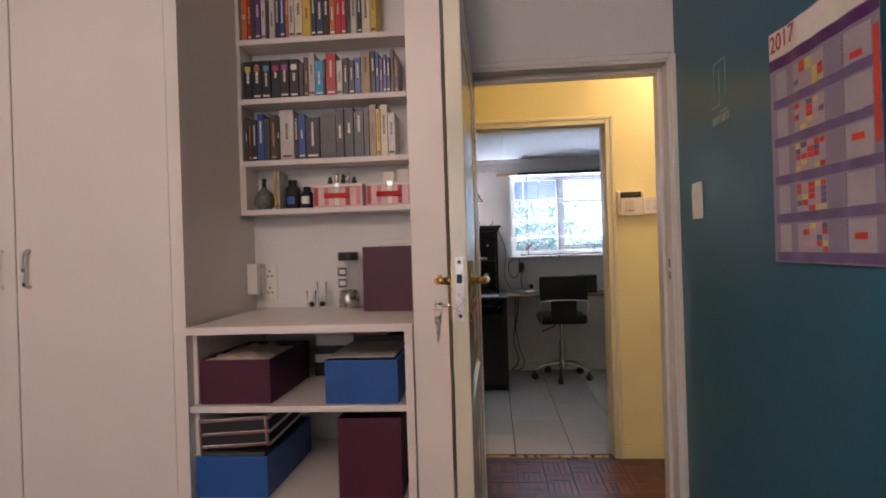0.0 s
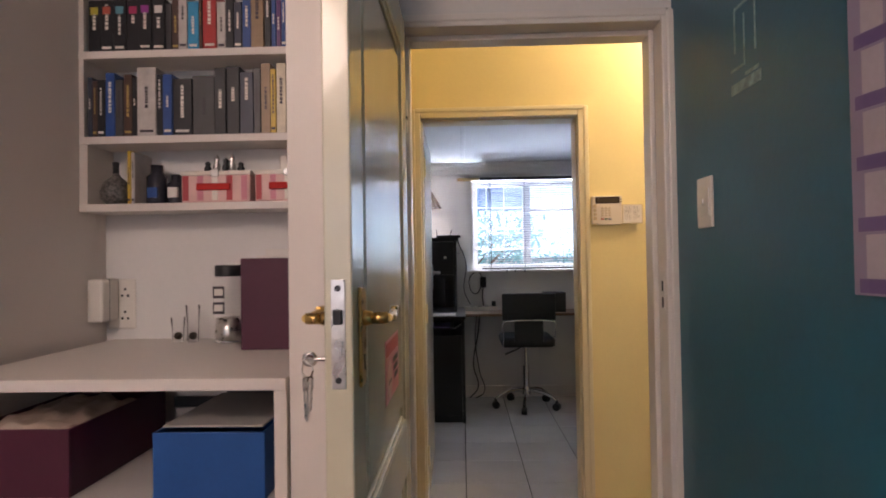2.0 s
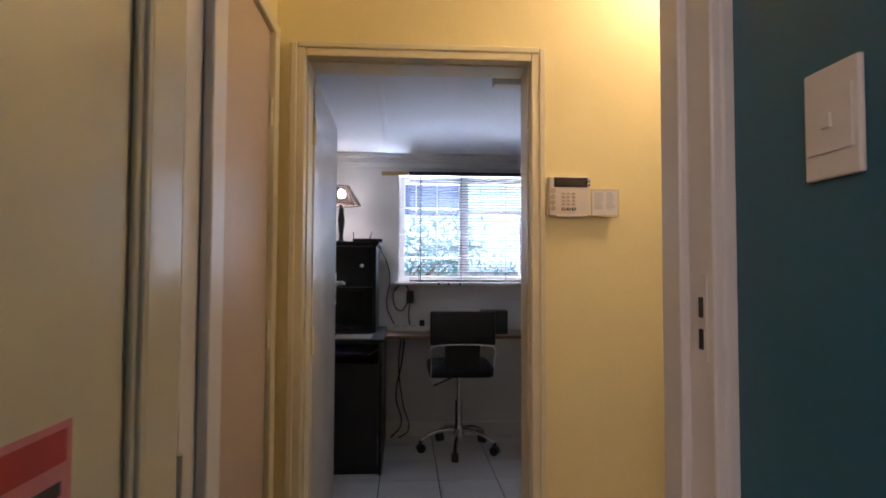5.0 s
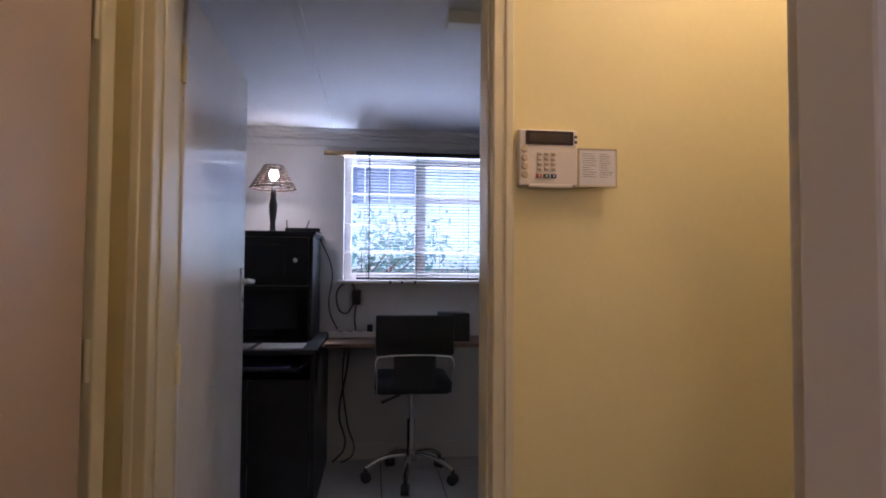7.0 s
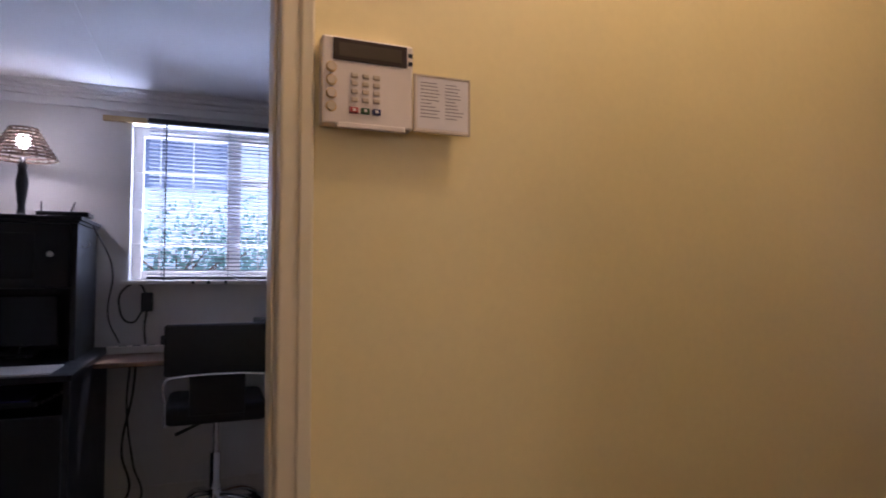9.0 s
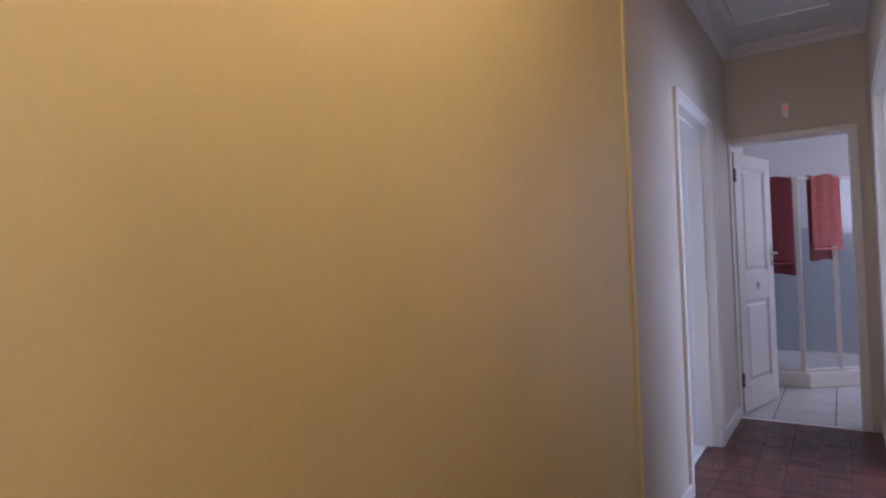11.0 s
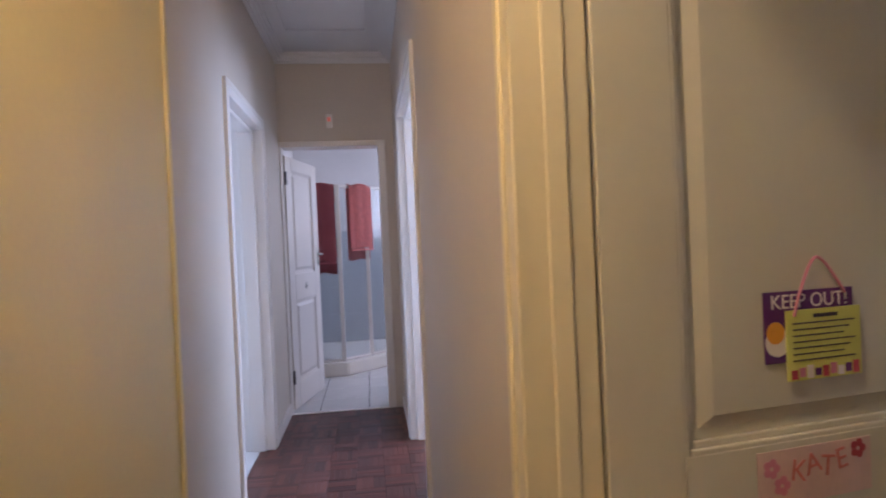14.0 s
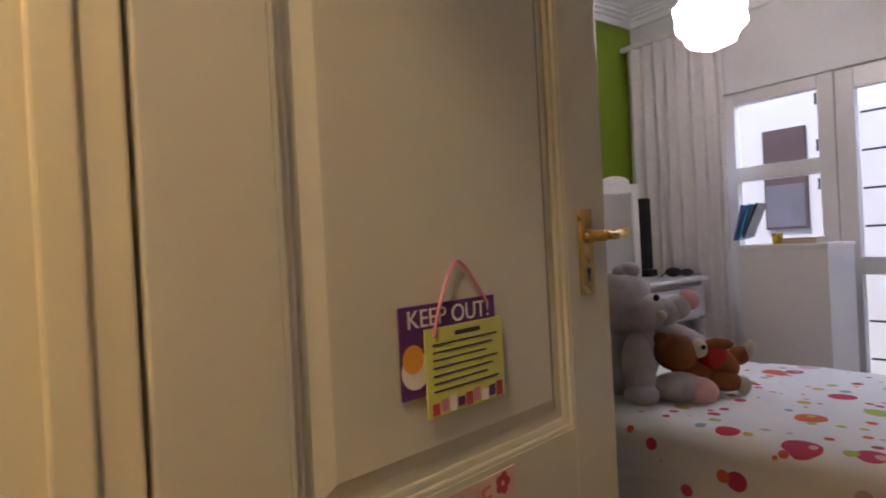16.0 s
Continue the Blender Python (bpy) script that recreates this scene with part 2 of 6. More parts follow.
# hall
wall("wall_hall_north", CREAM, (-0.5, -0.236, 3.415, 3.585, 0, H), (-0.236, 0.643, 3.415, 3.585, 2.046, H), (0.643, 3.055, 3.415, 3.585, 0, H), label="cream painted hallway wall")
# Same wall as wall_hall_north; the cooler colour paints in daylight from the doorways.
wall("wall_hall_far", BEIGE, (3.055, 3.88, 3.415, 3.585, 0, H), (3.88, 4.90, 3.415, 3.585, 2.06, H), (4.90, 5.6, 3.415, 3.585, 0, H), label="hallway wall beyond the cover strip, daylight tint painted in")
wall("wall_hall_west", CREAM, (-0.45, -0.29, 2.43, 3.415, 2.09, H), (-0.45, -0.29, 2.43, 2.49, 0, 2.09), (-0.45, -0.29, 3.40, 3.415, 0, 2.09), (-0.6, -0.45, 2.43, 3.415, 0, H), label="cream hallway end wall")
wall("wall_hall_south", BEIGE, (0.80, 0.95, 2.41, 2.55, 0, H), (0.95, 1.905, 2.41, 2.55, 2.09, H), (1.905, 3.54, 2.41, 2.55, 0, H), (3.54, 4.86, 2.41, 2.55, 2.13, H), (4.86, 5.6, 2.41, 2.55, 0, H),
     label="beige painted hallway wall with doorways")
wall("wall_hall_end", BEIGE, (5.6, 5.74, 3.435, 3.585, 0, H), (5.6, 5.74, 2.41, 2.62, 0, H), (5.6, 5.74, 2.62, 3.435, 2.06, H), label="beige wall over the bathroom door")
solid("ceiling_bedroom", slab(-2.75, 0.74, -2.75, 2.399, H, H + 0.1), CEILING, "white plastered ceiling", "ceiling")
solid("ceiling_hall", slab(-0.6, 5.74, 2.40, 3.585, H + 0.001, H + 0.1), CEILING, "white hallway ceiling", "ceiling")
# study
wall("wall_study_window", WHITE_WALL, (-1.5, 0.1085, 6.013, 6.212, 0, H), (0.1085, 1.5034, 6.013, 6.212, 0, 1.1825), (0.1085, 1.5034, 6.013, 6.212, 2.021, H), (1.5034, 2.4, 6.013, 6.212, 0, H), label="white wall under and round the window")
wall("wall_study_west", WHITE_WALL, (-1.65, -1.5, 3.585, 6.212, 0, H), label="plain white wall")
wall("wall_study_east", WHITE_WALL, (2.4, 2.55, 3.585, 6.212, 0, H), label="plain white wall")
wall("wall_study_south", WHITE_WALL, (-1.65, -0.5, 3.415, 3.585, 0, H), label="plain white wall")
solid("ceiling_study", slab(-1.5, 2.4, 3.585, 6.013, HS, HS + 0.1), CEILING, "white board ceiling with a cover strip", "ceiling")
# child's room
wall("wall_child_window", WHITE_WALL, (3.12, 4.05, -1.15, -1.0, 0, H), (1.65, 3.12, -1.15, -1.0, 2.03, H), (0.74, 1.65, -1.15, -1.0, 0, H), (2.52, 3.12, -1.15, -1.0, 0, 0.95), label="white wall round the glazed door")
wall("wall_child_green", GREEN, (3.72, 3.82, -1.0, 2.41, 0, H), label="lime green painted wall")
wall("wall_child_west", WHITE_WALL, (0.74, 0.84, -1.0, 2.41, 0, H), label="plain white wall")
solid("ceiling_child_room", slab(0.74, 4.05, -1.15, 2.409, H, H + 0.1), CEILING, "white ceiling", "ceiling")
# rooms off the hall
wall("wall_north_room", WHITE_WALL, (3.0, 3.1, 3.585, 5.6, 0, H), (5.63, 5.73, 3.585, 5.6, 0, H), (3.0, 3.7, 5.5, 5.6, 0, H), (5.1, 5.73, 5.5, 5.6, 0, H), (3.7, 5.1, 5.5, 5.6, 0, 0.9), (3.7, 5.1, 5.5, 5.6, 2.2, H), label="white room seen through a doorway")
wall("wall_south_room", WHITE_WALL, (4.052, 4.15, 0.1, 2.2, 0, H), (5.63, 5.73, 0.1, 2.41, 0, H), (4.05, 5.73, 0.0, 0.1, 0, 0.9), (4.05, 5.73, 0.0, 0.1, 2.2, H), (4.05, 4.15, 2.2, 2.3, 0, H), label="white room seen through a doorway")
solid("ceiling_side_rooms", box(slab(3.0, 5.73, 3.586, 5.6, H, H + 0.1), 4.052, 5.73, 0.0, 2.409, H, H + 0.1), CEILING, "white ceiling", "ceiling")
# bathroom
wall("wall_bathroom", WHITE_WALL, (5.74, 8.3, 3.62, 3.72, 0, H), (8.2, 8.3, 1.3, 3.62, 0, H), (5.74, 8.2, 1.2, 1.3, 0, 1.2), (5.74, 8.2, 1.2, 1.3, 2.3, H), (5.741, 5.76, 1.3, 2.4, 0, H), label="white bathroom wall")
solid("ceiling_bathroom", slab(5.74, 8.3, 1.2, 3.72, H, H + 0.1), CEILING, "white bathroom ceiling", "ceiling")
# floors
solid("floor_base", slab(-3, 9, -3, 7.2, -0.2, -0.012), GROUT, "dark screed under the floor finishes", "floor")
solid("floor_bedrooms", box(slab(-2.6, 0.84, -2.6, 2.438, -0.011, 0), 0.8405, 5.6, -1.0, 2.438, -0.011, 0), PARQUET_REST, "dark polished parquet floor", "floor")
solid("floor_side_rooms", box(slab(3.1, 5.6, 3.5, 5.5, -0.011, 0), 4.1, 4.12, 0.1, 0.12, -0.011, 0), TILE, "white tiled floor", "floor")
solid("ground", slab(-60, 60, -60, 60, -0.4, -0.25), material("garden_ground", (0.12, 0.13, 0.05), 0.9, vary=0.4, scale=3), "garden ground of grass and soil", "ground")


# ---- door frames ----
def frame_profile(name, label, mat, parts_):
    """A pressed steel door frame: each jamb and head a piece of its own."""
    f = thing(name, label, "door frame", kind="structure")
    for nm, bxs in parts_:
        bm = bmesh.new()
        for b in bxs:
            box(bm, *b, bev=0.004)
        part(nm, bm, mat, f)
    return f


def frame_y(name, label, mat, x0, x1, ztop, y0, y1, stop_y, w=0.06, lip=0.012, deep=0.018):
    """A frame in a wall that runs along x: opening x0 to x1, wall faces y0 and y1, door stop at stop_y."""
    def jamb(a, b, side):
        inner = b if side < 0 else a
        out = [(a, b, y0 - lip, y1 + lip, 0, ztop + w)]
        s = (inner, inner + deep) if side < 0 else (inner - deep, inner)
        out.append((*s, stop_y[0], stop_y[1], 0, ztop))
        e = (a - 0.004, a + 0.018) if side < 0 else (b - 0.018, b + 0.004)
        out.append((*e, y0 - lip - 0.006, y1 + lip + 0.006, 0, ztop + w))
        return out
    head = [(x0 + 0.001, x1 - 0.001, y0 - lip, y1 + lip, ztop, ztop + w), (x0 + deep, x1 - deep, stop_y[0], stop_y[1], ztop - deep, ztop),
            (x0 - w + 0.02, x1 + w - 0.02, y0 - lip - 0.006, y1 + lip + 0.006, ztop + w - 0.018, ztop + w + 0.004)]
    return frame_profile(name, label, mat, [("jamb", jamb(x0 - w, x0, -1)), ("jamb", jamb(x1, x1 + w, 1)), ("head", head)])


frame_y("door_frame_1", "white enamelled steel frame of the bedroom door", FRAMEW, -0.165, 0.626, 2.003, 2.25, 2.402, (2.31, 2.38), w=0.033)
frame_y("door_frame_2", "cream enamelled steel frame of the study door", FRAME, -0.19, 0.598, 2.00, 3.415, 3.585, (3.45, 3.53), w=0.046, deep=0.006)
frame_y("door_frame_3", "cream enamelled steel frame of the child's door", FRAME, 1.025, 1.845, 2.035, 2.455, 2.55, (2.48, 2.515), w=0.064, deep=0.008)
frame_y("door_frame_4", "white enamelled frame of a hallway doorway", FRAMEW, 3.95, 4.82, 2.0, 3.415, 3.585, (3.46, 3.55), w=0.07)
frame_y("door_frame_5", "white enamelled frame of a hallway doorway", FRAMEW, 3.60, 4.79, 2.06, 2.41, 2.55, (2.45, 2.52), w=0.06)
ef = thing("door_frame_6", "pale enamelled frame of the bathroom door", "door frame", kind="structure")
for nm, b in (("jamb", (5.585, 5.755, 3.400, 3.460, 0, 2.06)), ("jamb", (5.585, 5.755, 2.615, 2.672, 0, 2.06)), ("head", (5.585, 5.755, 2.673, 3.399, 2.02, 2.06))):
    part(nm, slab(*b, bev=0.004), FRAMEW, ef)
wf = thing("door_frame_7", "cream frame of the closed hallway cupboard door", "door frame", kind="structure")
for nm, b in (("jamb", (-0.33, -0.275, 3.335, 3.399, 0, 2.05)), ("jamb", (-0.33, -0.275, 2.491, 2.53, 0, 2.05)), ("head", (-0.33, -0.275, 2.491, 3.399, 2.05, 2.089))):
    part(nm, slab(*b, bev=0.004), FRAME, wf)
wd = thing("door_7", "plain cream cupboard door, closed", "door", kind="structure")
# The leaf is a browner tan than the cream jambs round it.
wleaf = part("leaf", slab(-0.335, -0.29, 2.534, 3.318, 0.012, 2.045, bev=0.003), material("tan_door_leaf", (0.50, 0.38, 0.27), 0.4, vary=0.04, scale=3, bump=0.02), wd)
for z in (0.28, 1.05, 1.78):
    part("hinge", rod(bmesh.new(), (-0.286, 3.327, z - 0.045), (-0.286, 3.327, z + 0.045), 0.006), FRAME, wd, "painted steel hinge")


# ---- doors ----
def panel_leaf(door, width, height, panels, mat, thick=0.044, stile=0.12):
    """A panelled leaf: a stile frame, and in each opening a moulding and a raised field. panels: (z0, z1)."""
    h = thick / 2
    bm = bmesh.new()
    box(bm, 0, stile, -h, h, 0.01, height, bev=0.003)
    box(bm, width - stile, width, -h, h, 0.01, height, bev=0.003)
    zs = [0.01] + [z for p in panels for z in p] + [height]
    for a, b in zip(zs[::2], zs[1::2]):
        box(bm, stile + 0.0005, width - stile - 0.0005, -h, h, a, b, bev=0.002)
    leaf = part("leaf", bm, mat, door)
    for z0, z1 in panels:
        bm = bmesh.new()
        box(bm, stile - 0.004, width - stile + 0.004, -0.006, 0.006, z0 - 0.004, z1 + 0.004)
        for s in (-1, 1):
            x0, x1, a, b = stile + 0.035, width - stile - 0.035, z0 + 0.035, z1 - 0.035
            lo = [bm.verts.new((x, s * 0.006, z)) for x, z in ((x0, a), (x1, a), (x1, b), (x0, b))]
            e = 0.022
            hi = [bm.verts.new((x, s * 0.017, z)) for x, z in ((x0 + e, a + e), (x1 - e, a + e), (x1 - e, b - e), (x0 + e, b - e))]
            bm.faces.new(hi)
            for i in range(4):
                bm.faces.new((lo[i], lo[(i + 1) % 4], hi[(i + 1) % 4], hi[i]))
        part("panel", bm, mat, leaf)
        bm = bmesh.new()
        for s in (-1, 1):
            for k in (0, 1):
                ins, y = 0.012 * k, h - 0.001 - 0.006 * k
                x0, x1, a, b = stile - 0.006 + ins, width - stile + 0.006 - ins, z0 - 0.006 + ins, z1 + 0.006 - ins
                ya, yb = sorted((s * 0.007, s * y))
                w = 0.014
                box(bm, x0, x0 + w, ya, yb, a, b, bev=0.003)
                box(bm, x1 - w, x1, ya, yb, a, b, bev=0.003)
                box(bm, x0 + w, x1 - w, ya, yb, a, a + w, bev=0.003)
                box(bm, x0 + w, x1 - w, ya, yb, b - w, b, bev=0.003)
        part("moulding", bm, mat, leaf)
    return leaf


def lever_set(door, x, z, sides=(-1, 1), face=0.022, away=-1, mat=None, plate_h=0.16, reach=1.0):
    """A back plate with keyhole and a curved lever on each side given. away: the way the lever points along x."""
    mat = mat or BRASS
    for s in sides:
        bm = bmesh.new()
        box(bm, x - 0.021, x + 0.021, *sorted((s * (face + 0.0005), s * (face + 0.006))), z - plate_h * 0.68, z + plate_h * 0.32, bev=0.002)
        hp = part("handle_plate", bm, mat, door, "worn brass back plate")
        bm = rod(bmesh.new(), (x, s * (face + 0.0062), z - plate_h * 0.40), (x, s * (face + 0.0075), z - plate_h * 0.40), 0.006)
        box(bm, x - 0.0022, x + 0.0022, *sorted((s * (face + 0.0062), s * (face + 0.0075))), z - plate_h * 0.52, z - plate_h * 0.42)
        part("keyhole", bm, DARK, hp)
        y = s * (face + 0.045)
        bm = rod(bmesh.new(), (x, s * face, z), (x, s * (face + 0.02), z), 0.014, 0.011, 16)
        rod(bm, (x, s * (face + 0.018), z), (x, y, z), 0.0095, 0.0095, 14)
        lv = part("lever", bm, mat, door, "", True)
        q = away * reach
        tube("grip", [(x, y, z), (x + q * 0.03, y + s * 0.004, z - 0.001), (x + q * 0.07, y, z + 0.001), (x + q * 0.095, y - s * 0.001, z + 0.004)], 0.0075, mat, lv)
        bm = box(bmesh.new(), *sorted((x + q * 0.080, x + q * 0.116)), y - 0.006, y + 0.006, z - 0.004, z + 0.013, bev=0.003)
        part("grip_end", bm, mat, lv)


def lock_edge(door, width, z, mat=STEEL):
    bm = slab(width - 0.0005, width + 0.0025, -0.011, 0.011, z - 0.083, z + 0.083, bev=0.0008)
    lp = part("lock_plate", bm, mat, door, "worn steel mortice lock plate")
    part("latch", slab(width + 0.002, width + 0.010, -0.007, 0.007, z + 0.015, z + 0.038, bev=0.002), DARK, lp)
    part("bolt", slab(width + 0.0026, width + 0.004, -0.006, 0.006, z - 0.035, z - 0.006, bev=0.0005), STEEL, lp)
    for dz in (0.070, -0.070):
        part("screw", rod(bmesh.new(), (width + 0.002, 0, z + dz), (width + 0.0035, 0, z + dz), 0.005), DARK, lp)


d1 = thing("door_1", "glossy cream panelled bedroom door standing open", "door", m=pose(-0.172, 2.198, 0, 0, 0, -90.4), kind="structure")
panel_leaf(d1, 0.866, 2.0, [(0.22, 0.70), (0.84, 1.90)], DOORGLOSS, stile=0.105)
lever_set(d1, 0.802, 1.196)
lock_edge(d1, 0.866, 1.178)
for z in (0.24, 0.95, 1.72):
    part("hinge", rod(bmesh.new(), (-0.006, 0.02, z - 0.05), (-0.006, 0.02, z + 0.05), 0.007), STEEL, d1, "painted steel hinge")
key = part("key", rod(bmesh.new(), (0.802, -0.028, 1.130), (0.802, -0.052, 1.130), 0.0035), STEEL, d1, "steel key in the lock")


def key_blank(x, y, z, drop, tilt):
    """A flat key hanging from its bow, with a stepped blade."""
    bm = lathe(bmesh.new(), [(0.004, -0.001), (0.0115, -0.001), (0.0115, 0.001), (0.004, 0.001), (0.004, -0.001)], (0, 0, 0), 18)
    box(bm, -0.0032, 0.0032, -drop, -0.0105, -0.001, 0.001)
    for k in range(3):
        box(bm, 0.0033, 0.0062 - 0.001 * (k % 2), -drop + 0.003 + 0.008 * k, -drop + 0.008 + 0.008 * k, -0.001, 0.001)
    bmesh.ops.transform(bm, matrix=pose(x, y, z, 90, tilt, 25), verts=bm.verts)
    return bm


bow = lathe(bmesh.new(), [(0.004, -0.0012), (0.0125, -0.0012), (0.0125, 0.0012), (0.004, 0.0012), (0.004, -0.0012)], (0, 0, 0), 18)
bmesh.ops.transform(bow, matrix=pose(0.802, -0.062, 1.130, 0, 90, 0), verts=bow.verts)
part("key_bow", bow, STEEL, key)
tube("key_ring", [(0.802 + 0.004 * math.cos(a), -0.066 + 0.010 * math.cos(a), 1.113 + 0.013 * math.sin(a)) for a in [i * math.pi / 4 for i in range(9)]], 0.0013, STEEL, key)
for dx, dy, dz, drop, tilt in ((0.0, -0.066, 1.089, 0.062, 4), (0.006, -0.070, 1.090, 0.055, -9), (-0.004, -0.060, 1.091, 0.050, 14)):
    part("spare_key", key_blank(0.802 + dx, dy, dz, drop, tilt), STEEL, key)
PINKPAPER = material("pink_sticker", (0.62, 0.22, 0.27), 0.35, vary=0.1, scale=20, bump=0.0)
PALEPINK = material("pale_pink_sticker", (0.72, 0.45, 0.42), 0.35, vary=0.1, scale=20, bump=0.0)
INK = material("dark_print_ink", (0.04, 0.03, 0.04), 0.5, bump=0)
REDINK = material("red_print_ink", (0.45, 0.05, 0.06), 0.5, bump=0)


def sticker_1():
    s = part("sticker", slab(0.25, 0.485, 0.0172, 0.0182, 0.972, 1.112), PINKPAPER, d1, "pink printed sticker")
    part("sticker_band", slab(0.26, 0.475, 0.0183, 0.0188, 1.075, 1.105), REDINK, s)
    part("sticker_face", rod(bmesh.new(), (0.42, 0.0183, 1.02), (0.42, 0.0189, 1.02), 0.042, 0.042, 24), PALEPINK, s)
    for i, z in enumerate((1.075, 1.055, 1.035)):
        part("print_bar", slab(0.268, 0.36 - 0.01 * i, 0.0183, 0.0188, z - 0.029, z - 0.016), INK, s)
    for x in (0.405, 0.435):
        part("sticker_eye", rod(bmesh.new(), (x, 0.019, 1.015), (x, 0.0194, 1.015), 0.006), INK, s)


sticker_1()
pic = part("sticker", slab(0.30, 0.46, 0.0172, 0.0182, 0.50, 0.66), material("brown_picture_print", (0.20, 0.09, 0.06), 0.4, vary=0.5, scale=25), d1, "brown picture sticker")
part("sticker_face", rod(bmesh.new(), (0.38, 0.0183, 0.59), (0.38, 0.0188, 0.59), 0.04, 0.04, 20), PALEPINK, pic)

kd = thing("door_2", "cream panelled child's door with a hanging sign, open", "door", m=pose(1.866, 2.440, 0, 0, 0, -81.3), kind="structure")
panel_leaf(kd, 0.808, 2.03, [(0.22, 0.745), (0.898, 1.92)], DOORGLOSS, stile=0.135)
lever_set(kd, 0.730, 1.218, away=1, plate_h=0.15, reach=0.62)
lock_edge(kd, 0.808, 1.20)
PURPLE = material("purple_card", (0.10, 0.015, 0.13), 0.4, vary=0.1, scale=20, bump=0)
LIME = material("pale_lime_card", (0.62, 0.62, 0.12), 0.5, vary=0.06, scale=20, bump=0)
CREAMINK = material("cream_print", (0.80, 0.74, 0.66), 0.5, bump=0)


def keep_out_sign():
    f = -0.019
    s = thing("door_sign", "purple and lime card sign hung on a pink ribbon", "sign", m=kd.matrix_world @ Matrix.Translation((-0.008, 0, -0.005)))
    bk = part("purple_card", slab(0.298, 0.482, f - 0.004, f - 0.001, 1.030, 1.146, bev=0.001), PURPLE, s, "purple card with cream print")
    lettering("lettering", "KEEP OUT!", 0.033, pose(0.390, f - 0.0045, 1.128, 90), CREAMINK, bk)
    part("face_print", rod(bmesh.new(), (0.322, f - 0.0042, 1.065), (0.322, f - 0.0048, 1.065), 0.024, 0.024, 20), CREAMINK, bk)
    part("face_print", rod(bmesh.new(), (0.318, f - 0.005, 1.08), (0.318, f - 0.0054, 1.08), 0.018, 0.018, 20), material("orange_print", (0.7, 0.32, 0.03), 0.5, bump=0), bk)
    ln = part("lime_card", slab(0.335, 0.490, f - 0.010, f - 0.007, 1.000, 1.115, bev=0.001), LIME, s, "lime card with lines of print")
    for i in range(7):
        part("print_bar", slab(0.347, 0.476 - 0.012 * (i % 3), f - 0.0108, f - 0.0102, 1.092 - 0.0100 * i, 1.0942 - 0.0100 * i), INK, ln)
    part("print_bar", slab(0.39, 0.44, f - 0.0108, f - 0.0102, 1.101, 1.107), INK, ln)
    for i in range(9):
        c = [REDINK, PINKPAPER, CREAMINK, PURPLE][i % 4]
        part("flower_print", slab(0.342 + 0.016 * i, 0.355 + 0.016 * i, f - 0.0108, f - 0.0102, 1.003 + 0.003 * (i % 2), 1.018 + 0.003 * (i % 3)), c, ln)
    tube("ribbon", [(0.350, f - 0.011, 1.105), (0.362, f - 0.011, 1.14), (0.402, f - 0.006, 1.198), (0.410, f - 0.006, 1.198), (0.452, f - 0.008, 1.150), (0.462, f - 0.006, 1.138)], 0.0026, PINKPAPER, s, "pink ribbon")


keep_out_sign()
nm = part("name_strip", slab(0.265, 0.50, -0.0235, -0.0222, 0.796, 0.886), material("faded_pink_sticker", (0.66, 0.46, 0.38), 0.4, vary=0.1, scale=20, bump=0), kd, "pale pink name sticker with red letters")
REDPAINT = material("red_sticker_paint", (0.58, 0.16, 0.12), 0.5, vary=0.15, scale=40, bump=0)
for i, ch in enumerate("KATE"):
    lettering("lettering", ch, 0.050, pose(0.346 + 0.030 * i, -0.0243, 0.847 + 0.008 * (i % 2), 90, 0, 0) @ pose(0, 0, 0, 0, 0, (-9, 12, -8, 11)[i]), REDPAINT, nm)
for x, z in ((0.292, 0.858), (0.312, 0.828), (0.472, 0.868)):
    for k in range(5):
        a = k * 1.2566
        part("flower_print", rod(bmesh.new(), (x + 0.010 * math.cos(a), -0.0236, z + 0.010 * math.sin(a)), (x + 0.010 * math.cos(a), -0.0241, z + 0.010 * math.sin(a)), 0.007, 0.007, 10), PINKPAPER if x < 0.4 else REDINK, nm)

st = thing("door_3", "white gloss study door standing open", "door", m=pose(-0.205, 3.60, 0, 0, 0, 90.5), kind="structure")
part("leaf", slab(0, 0.79, -0.021, 0.021, 0.012, 1.99, bev=0.003), GLOSS, st)
lever_set(st, 0.735, 1.20, face=0.021, mat=STEEL)
lock_edge(st, 0.79, 1.18)
for z in (0.25, 1.0, 1.78):
    part("hinge", rod(bmesh.new(), (-0.008, -0.02, z - 0.05), (-0.008, -0.02, z + 0.05), 0.008), FRAME, st, "painted steel hinge")

bd = thing("door_6", "white panelled bathroom door standing open", "door", m=pose(5.70, 3.408, 0, 0, 0, -14), kind="structure")
panel_leaf(bd, 0.71, 1.975, [(0.2, 0.85), (1.05, 1.88)], FRAMEW, stile=0.12)
lever_set(bd, 0.665, 1.2, mat=STEEL)
for z in (0.26, 1.8):
    part("hinge", slab(-0.012, 0.006, -0.03, -0.018, z - 0.05, z + 0.05), DARK, bd, "dark steel hinge")
part("door_badge", rod(bmesh.new(), (0.36, -0.0222, 0.95), (0.36, -0.026, 0.95), 0.03, 0.03, 20), STEEL, bd, "small grey door badge")

